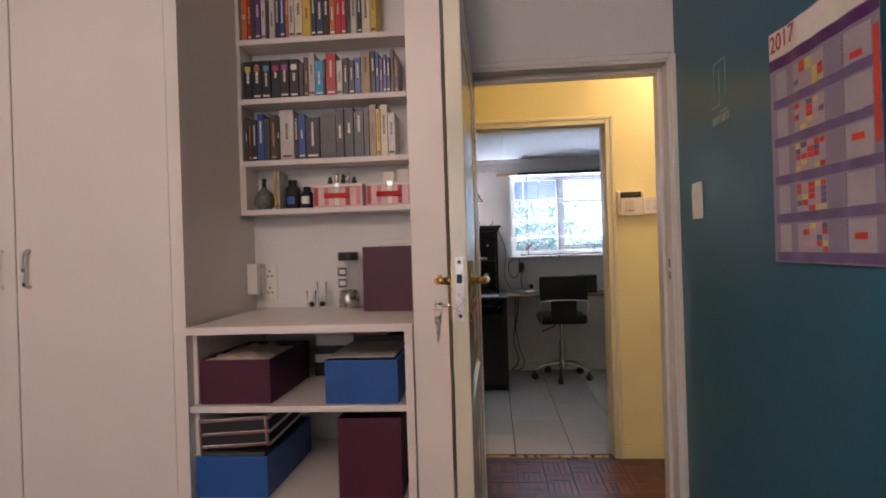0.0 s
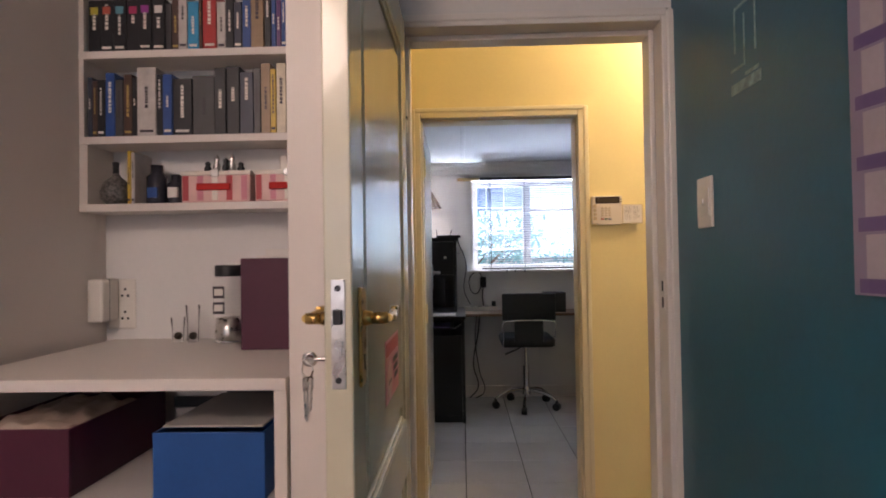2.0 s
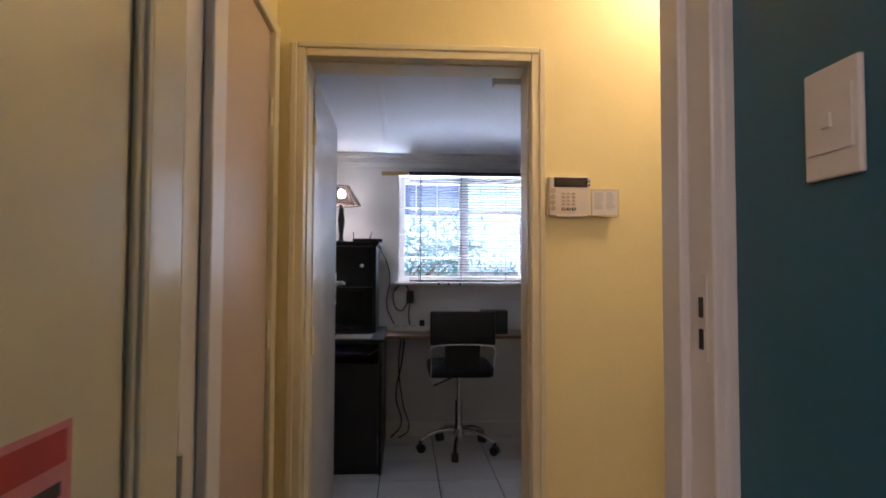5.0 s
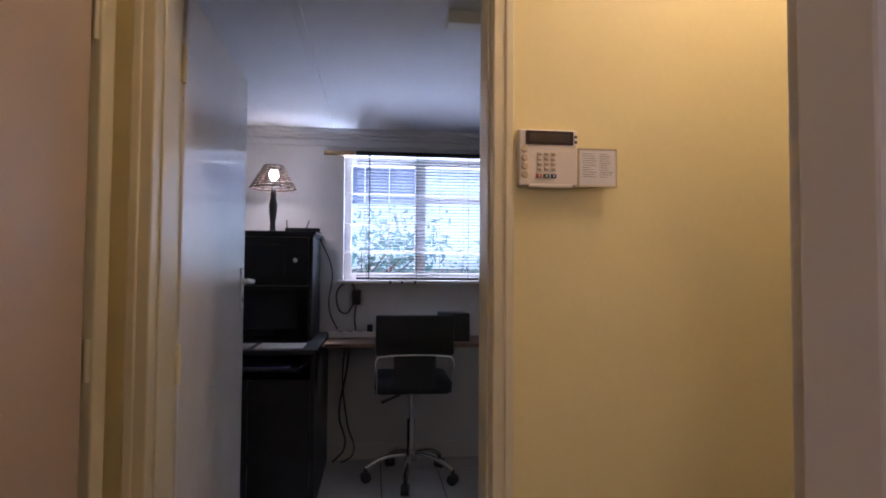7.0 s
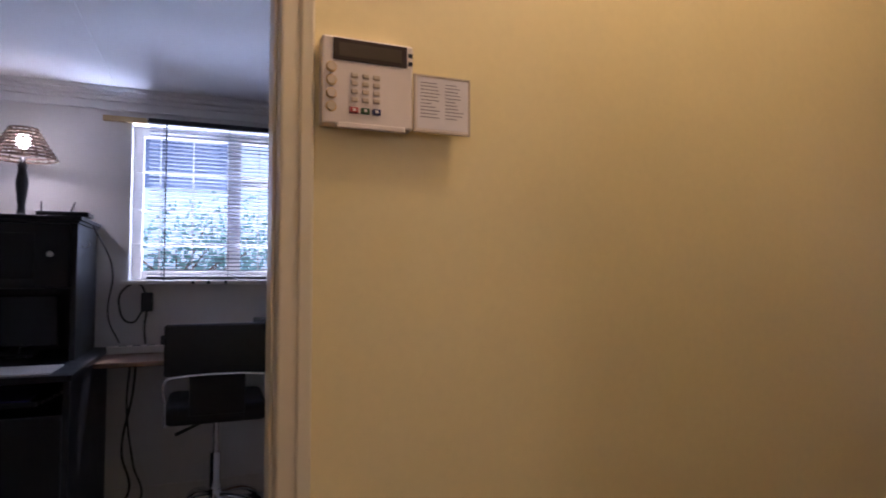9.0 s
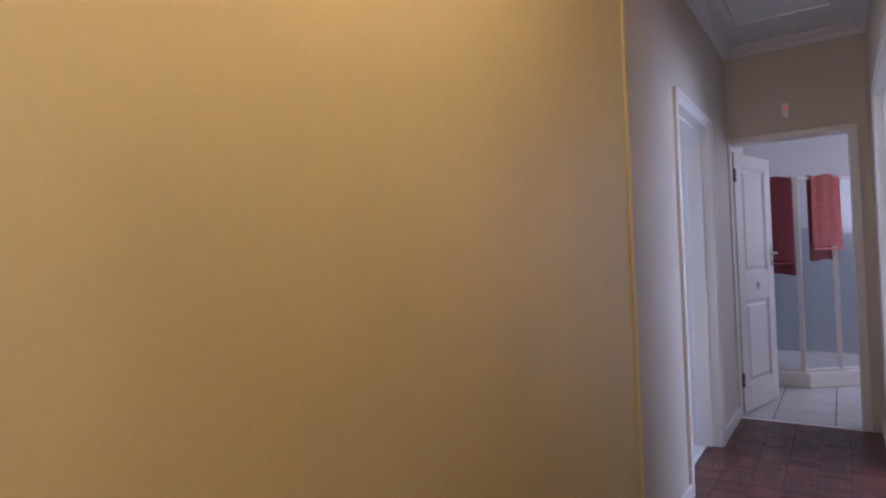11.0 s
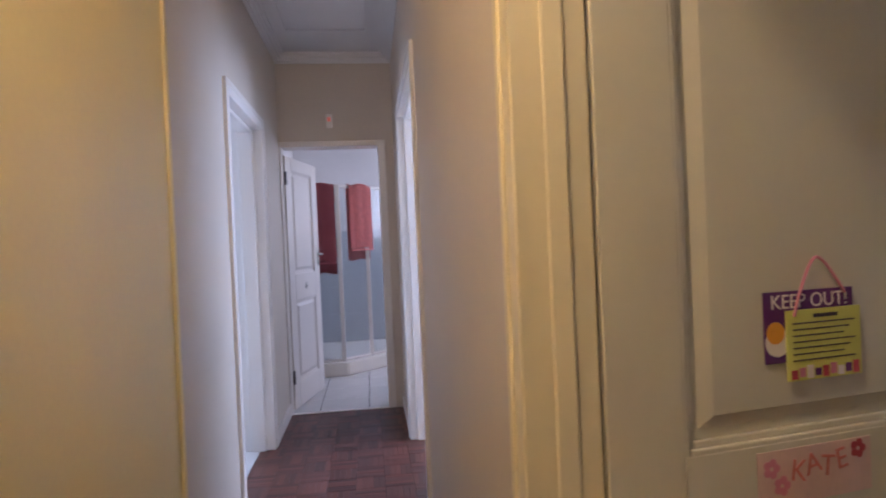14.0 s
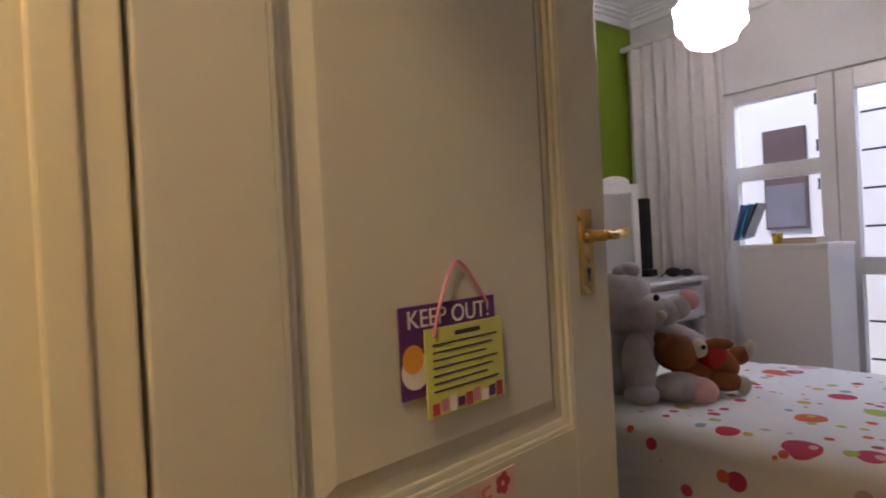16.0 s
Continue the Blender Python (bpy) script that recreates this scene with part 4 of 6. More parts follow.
# ---- hall ----
kp = thing("alarm_keypad", "white alarm keypad with its cover flap open", "keypad", (0.73, 3.4, 1.45))
KEYWHITE = material("keypad_plastic", (0.74, 0.66, 0.55), 0.4, vary=0.03, bump=0)
KEYTAN = material("tan_rubber_key", (0.56, 0.46, 0.31), 0.5, vary=0.05, bump=0)
kbody = part("body", box(slab(0.657, 0.803, 3.386, 3.4145, 1.452, 1.590, bev=0.004), 0.68, 0.79, 3.384, 3.39, 1.447, 1.456, bev=0.002), KEYWHITE, kp)
part("display_bezel", slab(0.673, 0.792, 3.3835, 3.3868, 1.552, 1.586, bev=0.001), material("brown_display_bezel", (0.03, 0.016, 0.012), 0.25, bump=0), kp, "dark display window")
part("display", slab(0.682, 0.783, 3.3825, 3.3836, 1.558, 1.579), material("display_glass", (0.06, 0.045, 0.03), 0.12, bump=0), kp)
for i in range(4):
    part("round_button", rod(bmesh.new(), (0.671, 3.3815, 1.54 - 0.0205 * i), (0.671, 3.387, 1.54 - 0.0205 * i), 0.0068, 0.0072, 18), KEYTAN, kp, "tan round button")
    part("button_ring", lathe(bmesh.new(), [(0.0074, 0), (0.0086, 0.0006), (0.0086, 0.0012), (0.0074, 0.0012)], (0, 0, 0), 18), BRASS, kp).matrix_basis = pose(0.671 - 0.73, 3.3862 - 3.4, 1.54 - 0.0205 * i - 1.45, 90) @ Matrix.Translation(ORIGIN[kp])
    for j in range(3):
        x, z = 0.707 + 0.0175 * j, 1.530 - 0.0125 * i
        part("key", slab(x - 0.0055, x + 0.0055, 3.3815, 3.387, z - 0.0038, z + 0.0038, bev=0.0018), KEYTAN, kp)
for j, c in enumerate(((0.45, 0.05, 0.03), (0.04, 0.10, 0.03), (0.03, 0.03, 0.10))):
    x = 0.706 + 0.018 * j
    k_ = part("function_key", slab(x - 0.0068, x + 0.0068, 3.3812, 3.387, 1.471, 1.480, bev=0.001), material("key_colour_%d" % j, c, 0.4, bump=0), kp, "coloured function key")
    part("key_mark", slab(x - 0.0022, x + 0.0022, 3.3806, 3.3813, 1.4735, 1.4775), CREAMINK, k_)
for z in (1.560, 1.573):
    part("indicator", slab(0.7945, 0.8015, 3.3845, 3.3865, z - 0.003, z + 0.003), GROUT, kp, "small indicator light")
flap = part("cover_flap", slab(0.8035, 0.903, 3.385, 3.3885, 1.451, 1.546, bev=0.0015), KEYWHITE, kp, "open cover flap with printed list")
lst = part("list_paper", slab(0.810, 0.898, 3.3842, 3.3852, 1.458, 1.541), PAPER, flap)
for b in ((0.8040, 0.8065, 1.4515, 1.5455), (0.9000, 0.9025, 1.4515, 1.5455), (0.8066, 0.8999, 1.4515, 1.4540), (0.8066, 0.8999, 1.5430, 1.5455)):
    part("flap_rim", slab(b[0], b[1], 3.3832, 3.3849, b[2], b[3]), KEYTAN, flap)
lr = random.Random(5)
bmk = bmesh.new()
for col in (0.815, 0.858):
    for i in range(11):
        box(bmk, col, col + lr.uniform(0.018, 0.034), 3.3836, 3.3843, 1.532 - 0.0056 * i, 1.5332 - 0.0056 * i)
tagged(part("printed_list", bmk, material("grey_print_ink", (0.22, 0.19, 0.17), 0.6, bump=0), flap), kind="stuff")

cs_ = thing("cover_strip", "painted cover strip up the hallway wall", "trim", (3.055, 3.41, 0), kind="structure")
part("strip", slab(3.043, 3.070, 3.404, 3.4145, 0, 2.62, bev=0.003), CREAM, cs_)
bb = thing("baseboard", "painted skirting board along the hallway", "baseboard", kind="structure")
part("board", slab(0.645, 3.042, 3.400, 3.4145, 0, 0.085, bev=0.003), CREAM, bb)
for b in ((3.071, 3.875, 3.400, 3.4145, 0, 0.085), (4.905, 5.583, 3.400, 3.4145, 0, 0.085), (1.905, 3.535, 2.5505, 2.564, 0, 0.085), (4.865, 5.583, 2.5505, 2.564, 0, 0.085)):
    part("board", slab(*b, bev=0.003), FRAMEW, bb)


def cornice(name, x0, x1, y0, y1, z, size=0.075, sides="nsew"):
    """A stepped plaster cornice round a room."""
    c = thing(name, "white stepped plaster cornice under the ceiling", "cornice", kind="structure")
    for k, (d, h) in enumerate(((size, 0.02), (size * 0.75, 0.038), (size * 0.42, 0.058), (size * 0.2, size))):
        za, zb = z - h, z - (0, 0.02, 0.038, 0.058)[k] - 0.0005
        if "n" in sides:
            part("run", slab(x0, x1, y1 - d, y1 - 0.0005, za, zb), CEILING, c)
        if "s" in sides:
            part("run", slab(x0, x1, y0 + 0.0005, y0 + d, za, zb), CEILING, c)
        if "e" in sides:
            part("run", slab(x1 - d, x1 - 0.0005, y0 + d, y1 - d, za, zb), CEILING, c)
        if "w" in sides:
            part("run", slab(x0 + 0.0005, x0 + d, y0 + d, y1 - d, za, zb), CEILING, c)


cornice("cornice_hall", 2.2, 5.6, 2.55, 3.415, H, 0.07, "nse")
cornice("cornice_study", -1.5, 2.4, 3.585, 6.013, HS, 0.10, "n")
cornice("cornice_child_room", 0.84, 3.72, -1.0, 2.41, H, 0.10, "se")
hatch = thing("ceiling_hatch", "white loft hatch in the hallway ceiling", "hatch", (4.5, 3.0, H), kind="structure")
for b in ((4.0, 5.1, 2.70, 2.74), (4.0, 5.1, 3.26, 3.30), (4.0, 4.04, 2.74, 3.26), (5.06, 5.1, 2.74, 3.26)):
    part("frame_strip", slab(*b, H - 0.015, H + 0.0005, bev=0.002), CEILING, hatch)
part("panel", slab(4.05, 5.05, 2.75, 3.25, H - 0.006, H + 0.0005), CEILING, hatch)
sn = thing("alarm_sensor", "small white alarm sensor over the bathroom door", "sensor", (5.59, 3.03, 2.18))
part("body", slab(5.565, 5.5995, 3.005, 3.055, 2.16, 2.26, bev=0.008), WHITEPLASTIC, sn)
part("lens", slab(5.561, 5.566, 3.018, 3.042, 2.205, 2.235, bev=0.002), glow("red_indicator", (1.0, 0.25, 0.18), 0.25), sn, "red lit lens")
tr = thing("threshold_1", "worn metal threshold strip under the study door", "threshold", kind="structure")
part("strip", slab(-0.19, 0.565, 3.415, 3.45, 0.0005, 0.006, bev=0.002), BRASS, tr)
tr2 = thing("threshold_2", "pale tile edge under the bathroom door", "threshold", kind="structure")
part("strip", slab(5.585, 5.62, 2.673, 3.399, 0.0005, 0.005, bev=0.001), WHITEPLASTIC, tr2)

# ---- study ----
sl = thing("ceiling_strip", "white cover strip along the study ceiling", "trim", (0.0, 5, HS), kind="structure")
part("strip", slab(0.012, 0.044, 3.6, 5.90, HS - 0.006, HS - 0.0003, bev=0.002), CEILING, sl)
cb = thing("ceiling_bracket", "small pale bracket box under the study ceiling", "bracket", (0.65, 4.09, HS), kind="structure")
part("body", slab(0.565, 0.74, 4.06, 4.13, HS - 0.05, HS - 0.0003, bev=0.004), WHITEPLASTIC, cb)

wn1 = thing("window_1", "white framed study window with burglar bars", "window", (0.8096, 6.1031, 1.1825), kind="structure")
X0, X1, Z0, Z1 = 0.1085, 1.5034, 1.1825, 2.021
for nm, b in (("window_frame", (X0, X0 + 0.05, Z0, Z1)), ("window_frame", (X1 - 0.05, X1, Z0, Z1)), ("window_frame", (X0 + 0.05, X1 - 0.05, Z0, Z0 + 0.05)), ("window_frame", (X0 + 0.05, X1 - 0.05, Z1 - 0.05, Z1)),
              ("mullion", (0.5923, 0.6663, Z0 + 0.05, Z1 - 0.05)), ("transom", (0.6663, X1 - 0.05, 1.72, 1.7587)), ("mullion", (1.0779, 1.1241, Z0 + 0.05, 1.72))):
    part(nm, slab(b[0], b[1], 6.1031, 6.1574, b[2], b[3], bev=0.004), FRAMEW, wn1)
for b in ((0.1547, 0.5923, 1.2255, 1.978), (0.6663, 1.0779, 1.2255, 1.72), (1.1241, 1.4572, 1.2255, 1.72), (0.6663, 1.4572, 1.7587, 1.978)):
    p = part("pane", slab(b[0], b[1], 6.1285, 6.1321, b[2], b[3]), GLASS, wn1)
    p.visible_shadow = False
for z in (1.376, 1.5652, 1.7716):
    part("burglar_bar", rod(bmesh.new(), (X0, 6.0805, z), (X1, 6.0805, z), 0.005, seg=8), FRAMEW, wn1)
for x in (0.2454, 0.4119, 0.7634, 0.9299, 1.0964, 1.2629):
    part("burglar_bar", rod(bmesh.new(), (x, 6.0805, Z0), (x, 6.0805, Z1), 0.004, seg=8), FRAMEW, wn1)
part("window_sill", slab(0.0789, 1.5496, 5.9583, 6.1027, 1.1593, 1.1816, bev=0.004), FRAMEW, wn1)
for x in (0.4212, 0.4998, 0.5877):
    part("sill_knob", rod(bmesh.new(), (x, 5.9511, 1.1705), (x, 5.9592, 1.1705), 0.009, 0.010, 14), DARK, wn1, "black round knob")
bl = thing("venetian_blind", "dark venetian blind with open slats, lowered", "blind", (0.8096, 5.9855, 1.1868))
part("head_rail", slab(0.1853, 1.5219, 5.9719, 6.0081, 2.021, 2.0468, bev=0.002), DARK, bl)
part("bottom_rail", slab(0.1945, 1.5034, 5.9782, 6.0009, 1.1885, 1.2014, bev=0.002), DARK, bl)
SLAT = material("dark_blind_slat", (0.10, 0.105, 0.13), 0.4, vary=0.1, bump=0)
sm = mesh_of("slat", box(bmesh.new(), -0.6545, 0.6545, -0.0105, 0.0105, -0.0009, 0.0009), SLAT)
for i in range(38):
    o = new("slat", sm)
    o.parent = bl
    o.matrix_basis = Matrix.Translation(Vector((0.849, 5.9895, 1.2152 + 0.02124 * i)) - ORIGIN[bl]) @ pose(0, 0, 0, -10)
for x in (0.2639, 0.5969, 0.9484, 1.3646):
    part("ladder_cord", box(slab(x, x + 0.0018, 5.9778, 5.9791, 1.1954, 2.021), x, x + 0.0018, 6.0, 6.0013, 1.1954, 2.021), DARK, bl)
tube("tilt_wand", [(0.2778, 5.9674, 2.021), (0.2778, 5.9656, 1.72), (0.2787, 5.9665, 1.1696)], 0.004, DARK, bl)
wb = thing("curtain_block", "raw pine block fixed over the window", "wood block", (0.0789, 5.9945, 2.021))
part("block", slab(-0.0275, 0.1807, 5.9855, 6.0122, 2.0193, 2.0468, bev=0.002), material("raw_pine", (0.50, 0.34, 0.16), 0.6, vary=0.15, scale=15), wb)

ct = thing("computer_cabinet", "black wooden computer cabinet with open front", "cabinet", (-0.2541, 5.5601, 0))
part("side_panel", slab(-0.0043, 0.0188, 5.1076, 6.0036, 0, 0.8127, bev=0.003), BLACKWOOD, ct)
part("side_panel", slab(-0.6426, -0.6195, 5.1076, 6.0036, 0, 0.8127, bev=0.003), BLACKWOOD, ct)
part("lower_door", slab(-0.6186, -0.3142, 5.0986, 5.1167, 0.0602, 0.688, bev=0.003), BLACKWOOD, ct)
part("lower_door", slab(-0.3096, -0.0053, 5.0986, 5.1167, 0.0602, 0.688, bev=0.003), BLACKWOOD, ct)
part("plinth", slab(-0.6186, -0.0053, 5.1348, 5.1529, 0, 0.0602), BLACKWOOD, ct)
part("lower_back", slab(-0.6186, -0.0053, 5.9855, 6.0027, 0, 0.8127), BLACKWOOD, ct)
tray = part("keyboard_tray", slab(-0.6186, -0.0691, 5.0352, 5.4696, 0.7396, 0.7568, bev=0.003), BLACKWOOD, ct)
part("tray_mat", slab(-0.6056, -0.0969, 5.0443, 5.3791, 0.7572, 0.762), material("violet_mat", (0.06, 0.04, 0.20), 0.4, vary=0.1), tray, "violet mat")
part("tray_runner", rod(bmesh.new(), (-0.0599, 5.0443, 0.7499), (-0.009, 5.1981, 0.7654), 0.005), STEEL, tray)
part("counter", slab(-0.6519, 0.028, 5.0895, 6.0036, 0.8136, 0.8385, bev=0.004), BLACKWOOD, ct)
part("side_panel", slab(-0.0645, -0.0413, 5.5149, 6.0036, 0.8394, 1.4405, bev=0.003), BLACKWOOD, ct)
part("side_panel", slab(-0.6195, -0.5963, 5.5149, 6.0036, 0.8394, 1.4405, bev=0.003), BLACKWOOD, ct)
part("hutch_back", slab(-0.5954, -0.0654, 5.9764, 6.0027, 0.8394, 1.4405), BLACKWOOD, ct)
part("mid_shelf", slab(-0.5954, -0.0654, 5.533, 5.9755, 1.1352, 1.1524), BLACKWOOD, ct)
part("crown", box(slab(-0.6334, -0.0228, 5.4923, 6.0081, 1.4534, 1.4723, bev=0.004), -0.6241, -0.034, 5.5058, 6.0054, 1.4409, 1.453), BLACKWOOD, ct)
fd = part("flap_door", slab(-0.5945, -0.0663, 5.5013, 5.5167, 1.1567, 1.4362, bev=0.003), BLACKWOOD, ct)
part("flap_panel", slab(-0.5316, -0.1986, 5.495, 5.5022, 1.1954, 1.3932, bev=0.003), BLACKWOOD, fd)
part("knob", blob(bmesh.new(), (-0.1385, 5.4895, 1.3029), (0.013, 0.013, 0.013)), WHITEPLASTIC, fd, "white porcelain knob")
tube("cup_hook", [(-0.0404, 5.5782, 1.3416), (-0.0182, 5.5782, 1.3373), (-0.0062, 5.5782, 1.3502), (-0.0099, 5.5782, 1.3674)], 0.003, CHROME, ct, "chrome hook")
mon = thing("monitor", "dark monitor screen standing inside the cabinet", "monitor", (-0.3281, 5.7411, 0.8394))
part("stand", box(slab(-0.4021, -0.2356, 5.6687, 5.8135, 0.8394, 0.8514, bev=0.003), -0.3373, -0.3003, 5.7321, 5.7592, 0.8514, 0.9116), DARK, mon)
part("screen", slab(-0.5316, -0.1431, 5.6959, 5.723, 0.8858, 1.118, bev=0.004), material("dark_screen_glass", (0.02, 0.02, 0.03), 0.08, bump=0), mon, "glossy dark screen")
pr = thing("papers", "white papers lying on the cabinet counter", "paper", (-0.2541, 5.2886, 0.8389))
part("sheet", slab(-0.5501, -0.3281, 5.1529, 5.3791, 0.8389, 0.8419), PAPER, pr)
part("sheet", slab(-0.2911, -0.0506, 5.1348, 5.361, 0.8389, 0.8445), PAPER, pr)
ro = thing("router", "black router with two aerials on the cabinet", "router", (-0.0969, 5.6506, 1.4723))
part("body", slab(-0.2079, -0.0043, 5.542, 5.6687, 1.4728, 1.4947, bev=0.005), DARK, ro)
for x, l in ((-0.21, -0.004), (-0.10, 0.02)):
    part("aerial", rod(bmesh.new(), (x, 5.6506, 1.4878), (x + l, 5.6597, 1.548), 0.0045, 0.003, 8), DARK, ro)
dl = thing("table_lamp", "lit table lamp with dark turned stem and woven shade", "lamp", (-0.3096, 5.7411, 1.4723))
part("stem", lathe(bmesh.new(), [(0.046, 0), (0.046, 0.010), (0.018, 0.019), (0.015, 0.06), (0.022, 0.12), (0.026, 0.172), (0.016, 0.224), (0.020, 0.245), (0.012, 0.258), (0.011, 0.284)], (-0.3096, 5.7411, 1.4728)), DARK, dl)
bm = bmesh.new()
for i in range(9):
    t = i / 8
    r, z = 0.136 - 0.081 * t, 1.752 + 0.136 * t
    n = 28
    for k in range(n):
        a, b_ = 2 * math.pi * k / n, 2 * math.pi * (k + 1) / n
        w = 0.004 * (1 if k % 2 else -1)
        rod(bm, (-0.31 + (r + w) * math.cos(a), 5.741 + (r + w) * math.sin(a), z), (-0.31 + (r - w) * math.cos(b_), 5.741 + (r - w) * math.sin(b_), z), 0.0052, seg=5)
for k in range(14):
    a = 2 * math.pi * k / 14
    rod(bm, (-0.31 + 0.137 * math.cos(a), 5.741 + 0.137 * math.sin(a), 1.7484), (-0.31 + 0.055 * math.cos(a), 5.741 + 0.055 * math.sin(a), 1.8851), 0.004, seg=5)
part("shade", bm, SHADEMAT, dl, "woven rattan shade")
part("bulb", blob(bmesh.new(), (-0.3096, 5.7411, 1.8318), (0.028, 0.028, 0.036)), BULB, dl, "lit bulb")

dk = thing("desk", "long brown veneer desk fixed under the window", "desk", (0.9022, 5.7864, 0))
part("desktop", slab(0.0197, 2.1509, 5.5782, 6.0117, 0.7869, 0.8101, bev=0.003), DESKWOOD, dk)
part("support", slab(1.1797, 1.2028, 5.6054, 6.0117, 0, 0.786), DESKWOOD, dk)
sk = thing("baseboard_study", "painted skirting under the study window", "baseboard", kind="structure")
part("board", slab(0.0234, 2.2434, 5.9991, 6.0122, 0, 0.1023, bev=0.003), FRAMEW, sk)
ps = thing("power_strip", "white multi-way power strip on the desk", "power strip", (0.1807, 5.9402, 0.8101))
part("body", slab(0.0234, 0.3286, 5.904, 5.9583, 0.8106, 0.8471, bev=0.004), WHITEPLASTIC, ps)
for x in (0.0789, 0.1436, 0.2084):
    part("outlet", slab(x, x + 0.035, 5.9176, 5.9447, 0.8471, 0.8484), DARK, ps)
part("plug", slab(0.2732, 0.3101, 5.9131, 5.9493, 0.848, 0.8944, bev=0.004), DARK, ps, "black plug")
pl = thing("black_adapter", "black power adapter hanging under the window sill", "adapter", (0.1991, 5.9764, 1.032))
part("body", slab(0.1714, 0.2269, 5.9674, 6.0081, 1.0191, 1.118, bev=0.006), DARK, pl)
tube("cable", [(0.1899, 5.9855, 1.118), (0.1621, 5.9764, 1.161), (0.0974, 5.9674, 1.1438), (0.0696, 5.9764, 1.0492), (0.1251, 5.9764, 0.9632), (0.1807, 5.9855, 1.0234)], 0.005, DARK, pl)
tube("cable", [(0.1991, 5.9855, 1.0234), (0.1899, 5.9764, 0.9288), (0.1991, 5.9583, 0.8514)], 0.005, DARK, pl)
tube("hanging_cable", [(-0.0321, 5.8316, 1.4534), (0.0419, 5.9221, 1.247), (0.0234, 5.9674, 0.989), (0.0789, 5.9493, 0.86)], 0.004, DARK, None, "thin black cable hanging beside the cabinet", "cable")
tube("hanging_cable", [(0.1621, 5.9221, 0.7826), (0.1436, 5.9583, 0.602), (0.0974, 5.9674, 0.301), (0.1344, 5.9402, 0.0963), (0.0604, 5.9221, 0.01)], 0.006, DARK, None, "loose black cable hanging under the desk", "cable")
tube("hanging_cable", [(0.1344, 5.9402, 0.7826), (0.1159, 5.9674, 0.5418), (0.1529, 5.9493, 0.2408), (0.1899, 5.9221, 0.0602), (0.1159, 5.904, 0.012)], 0.005, DARK, None, "second loose cable under the desk", "cable")
spk = thing("black_speaker", "small black box speaker on the desk", "speaker", (0.8374, 5.7411, 0.8101))
part("body", slab(0.7264, 0.9114, 5.6687, 5.8497, 0.8106, 0.9847, bev=0.006), DARK, spk)

ch = thing("office_chair", "black leatherette office chair on a chrome base", "chair", (0.545, 5.60, 0))
cx, cy = 0.545, 5.60
for k in range(5):
    a = radians(-100 + 72 * k)
    ex, ey = cx + 0.27 * math.cos(a), cy + 0.27 * math.sin(a)
    tube("base_arm", [(cx, cy, 0.15), (cx + 0.09 * math.cos(a), cy + 0.09 * math.sin(a), 0.15), (cx + 0.2 * math.cos(a), cy + 0.2 * math.sin(a), 0.125), (ex, ey, 0.085)], 0.014, CHROME, ch, "chrome base arm")
    c2 = part("castor", rod(bmesh.new(), (ex - 0.022 * math.sin(a), ey + 0.022 * math.cos(a), 0.032), (ex + 0.022 * math.sin(a), ey - 0.022 * math.cos(a), 0.032), 0.031, 0.031, 20), DARK, ch, "black twin-wheel castor")
    part("castor_fork", rod(bmesh.new(), (ex, ey, 0.04), (ex, ey, 0.088), 0.012), DARK, c2)
part("hub", rod(bmesh.new(), (cx, cy, 0.115), (cx, cy, 0.185), 0.038, 0.032, 20), CHROME, ch)
part("gas_lift", rod(rod(bmesh.new(), (cx, cy, 0.185), (cx, cy, 0.36), 0.026, 0.026, 20), (cx, cy, 0.36), (cx, cy, 0.53), 0.014, 0.014, 16), CHROME, ch, "chrome gas lift")
part("tilt_lever", rod(bmesh.new(), (cx - 0.05, cy, 0.51), (cx - 0.18, cy - 0.02, 0.46), 0.006, 0.009), DARK, ch)
part("seat", slab(cx - 0.222, cx + 0.222, 5.36, 5.80, 0.545, 0.630, bev=0.03), LEATHER, ch, "", True)
bm = slab(cx - 0.218, cx + 0.218, 5.290, 5.325, 0.775, 1.000, bev=0.012)
part("backrest", bm, LEATHER, ch, "", True)
part("back_cover", slab(cx - 0.117, cx + 0.117, 5.306, 5.331, 0.60, 0.778, bev=0.006), LEATHER, ch)
tube("back_frame", [(cx - 0.212, 5.33, 0.56), (cx - 0.210, 5.296, 0.66), (cx - 0.205, 5.284, 0.765), (cx - 0.17, 5.282, 0.775), (cx + 0.17, 5.282, 0.775), (cx + 0.205, 5.284, 0.765), (cx + 0.210, 5.296, 0.66), (cx + 0.212, 5.33, 0.56)], 0.006, CHROME, ch, "chrome back frame")

# ---- outside the study ----
ev = thing("roof_eave", "dark roof eave outside the study window", "eave", (0.8, 7.6, 1.95), kind="structure")
part("fascia", slab(-2.5, 0.69, 6.96, 7.2, 1.83, 2.45), material("dark_blue_fascia", (0.03, 0.05, 0.09), 0.6, vary=0.1), ev)
LEAF = material("hazy_garden_leaf", (0.05, 0.11, 0.05), 0.5, vary=0.4, scale=4, per="island", spread=0.5)

ln_ = LEAF.node_tree
# Pale cyan translucency puts the overexposed haze outside into the leaf colour.
tl, mxs = ln_.nodes.new("ShaderNodeBsdfTranslucent"), ln_.nodes.new("ShaderNodeMixShader")
tl.inputs["Color"].default_value = (0.36, 0.68, 0.70, 1)
mxs.inputs[0].default_value = 0.75
ln_.links.new(ln_.nodes["Principled BSDF"].outputs[0], mxs.inputs[1])
ln_.links.new(tl.outputs[0], mxs.inputs[2])
ln_.links.new(mxs.outputs[0], ln_.nodes["Material Output"].inputs["Surface"])


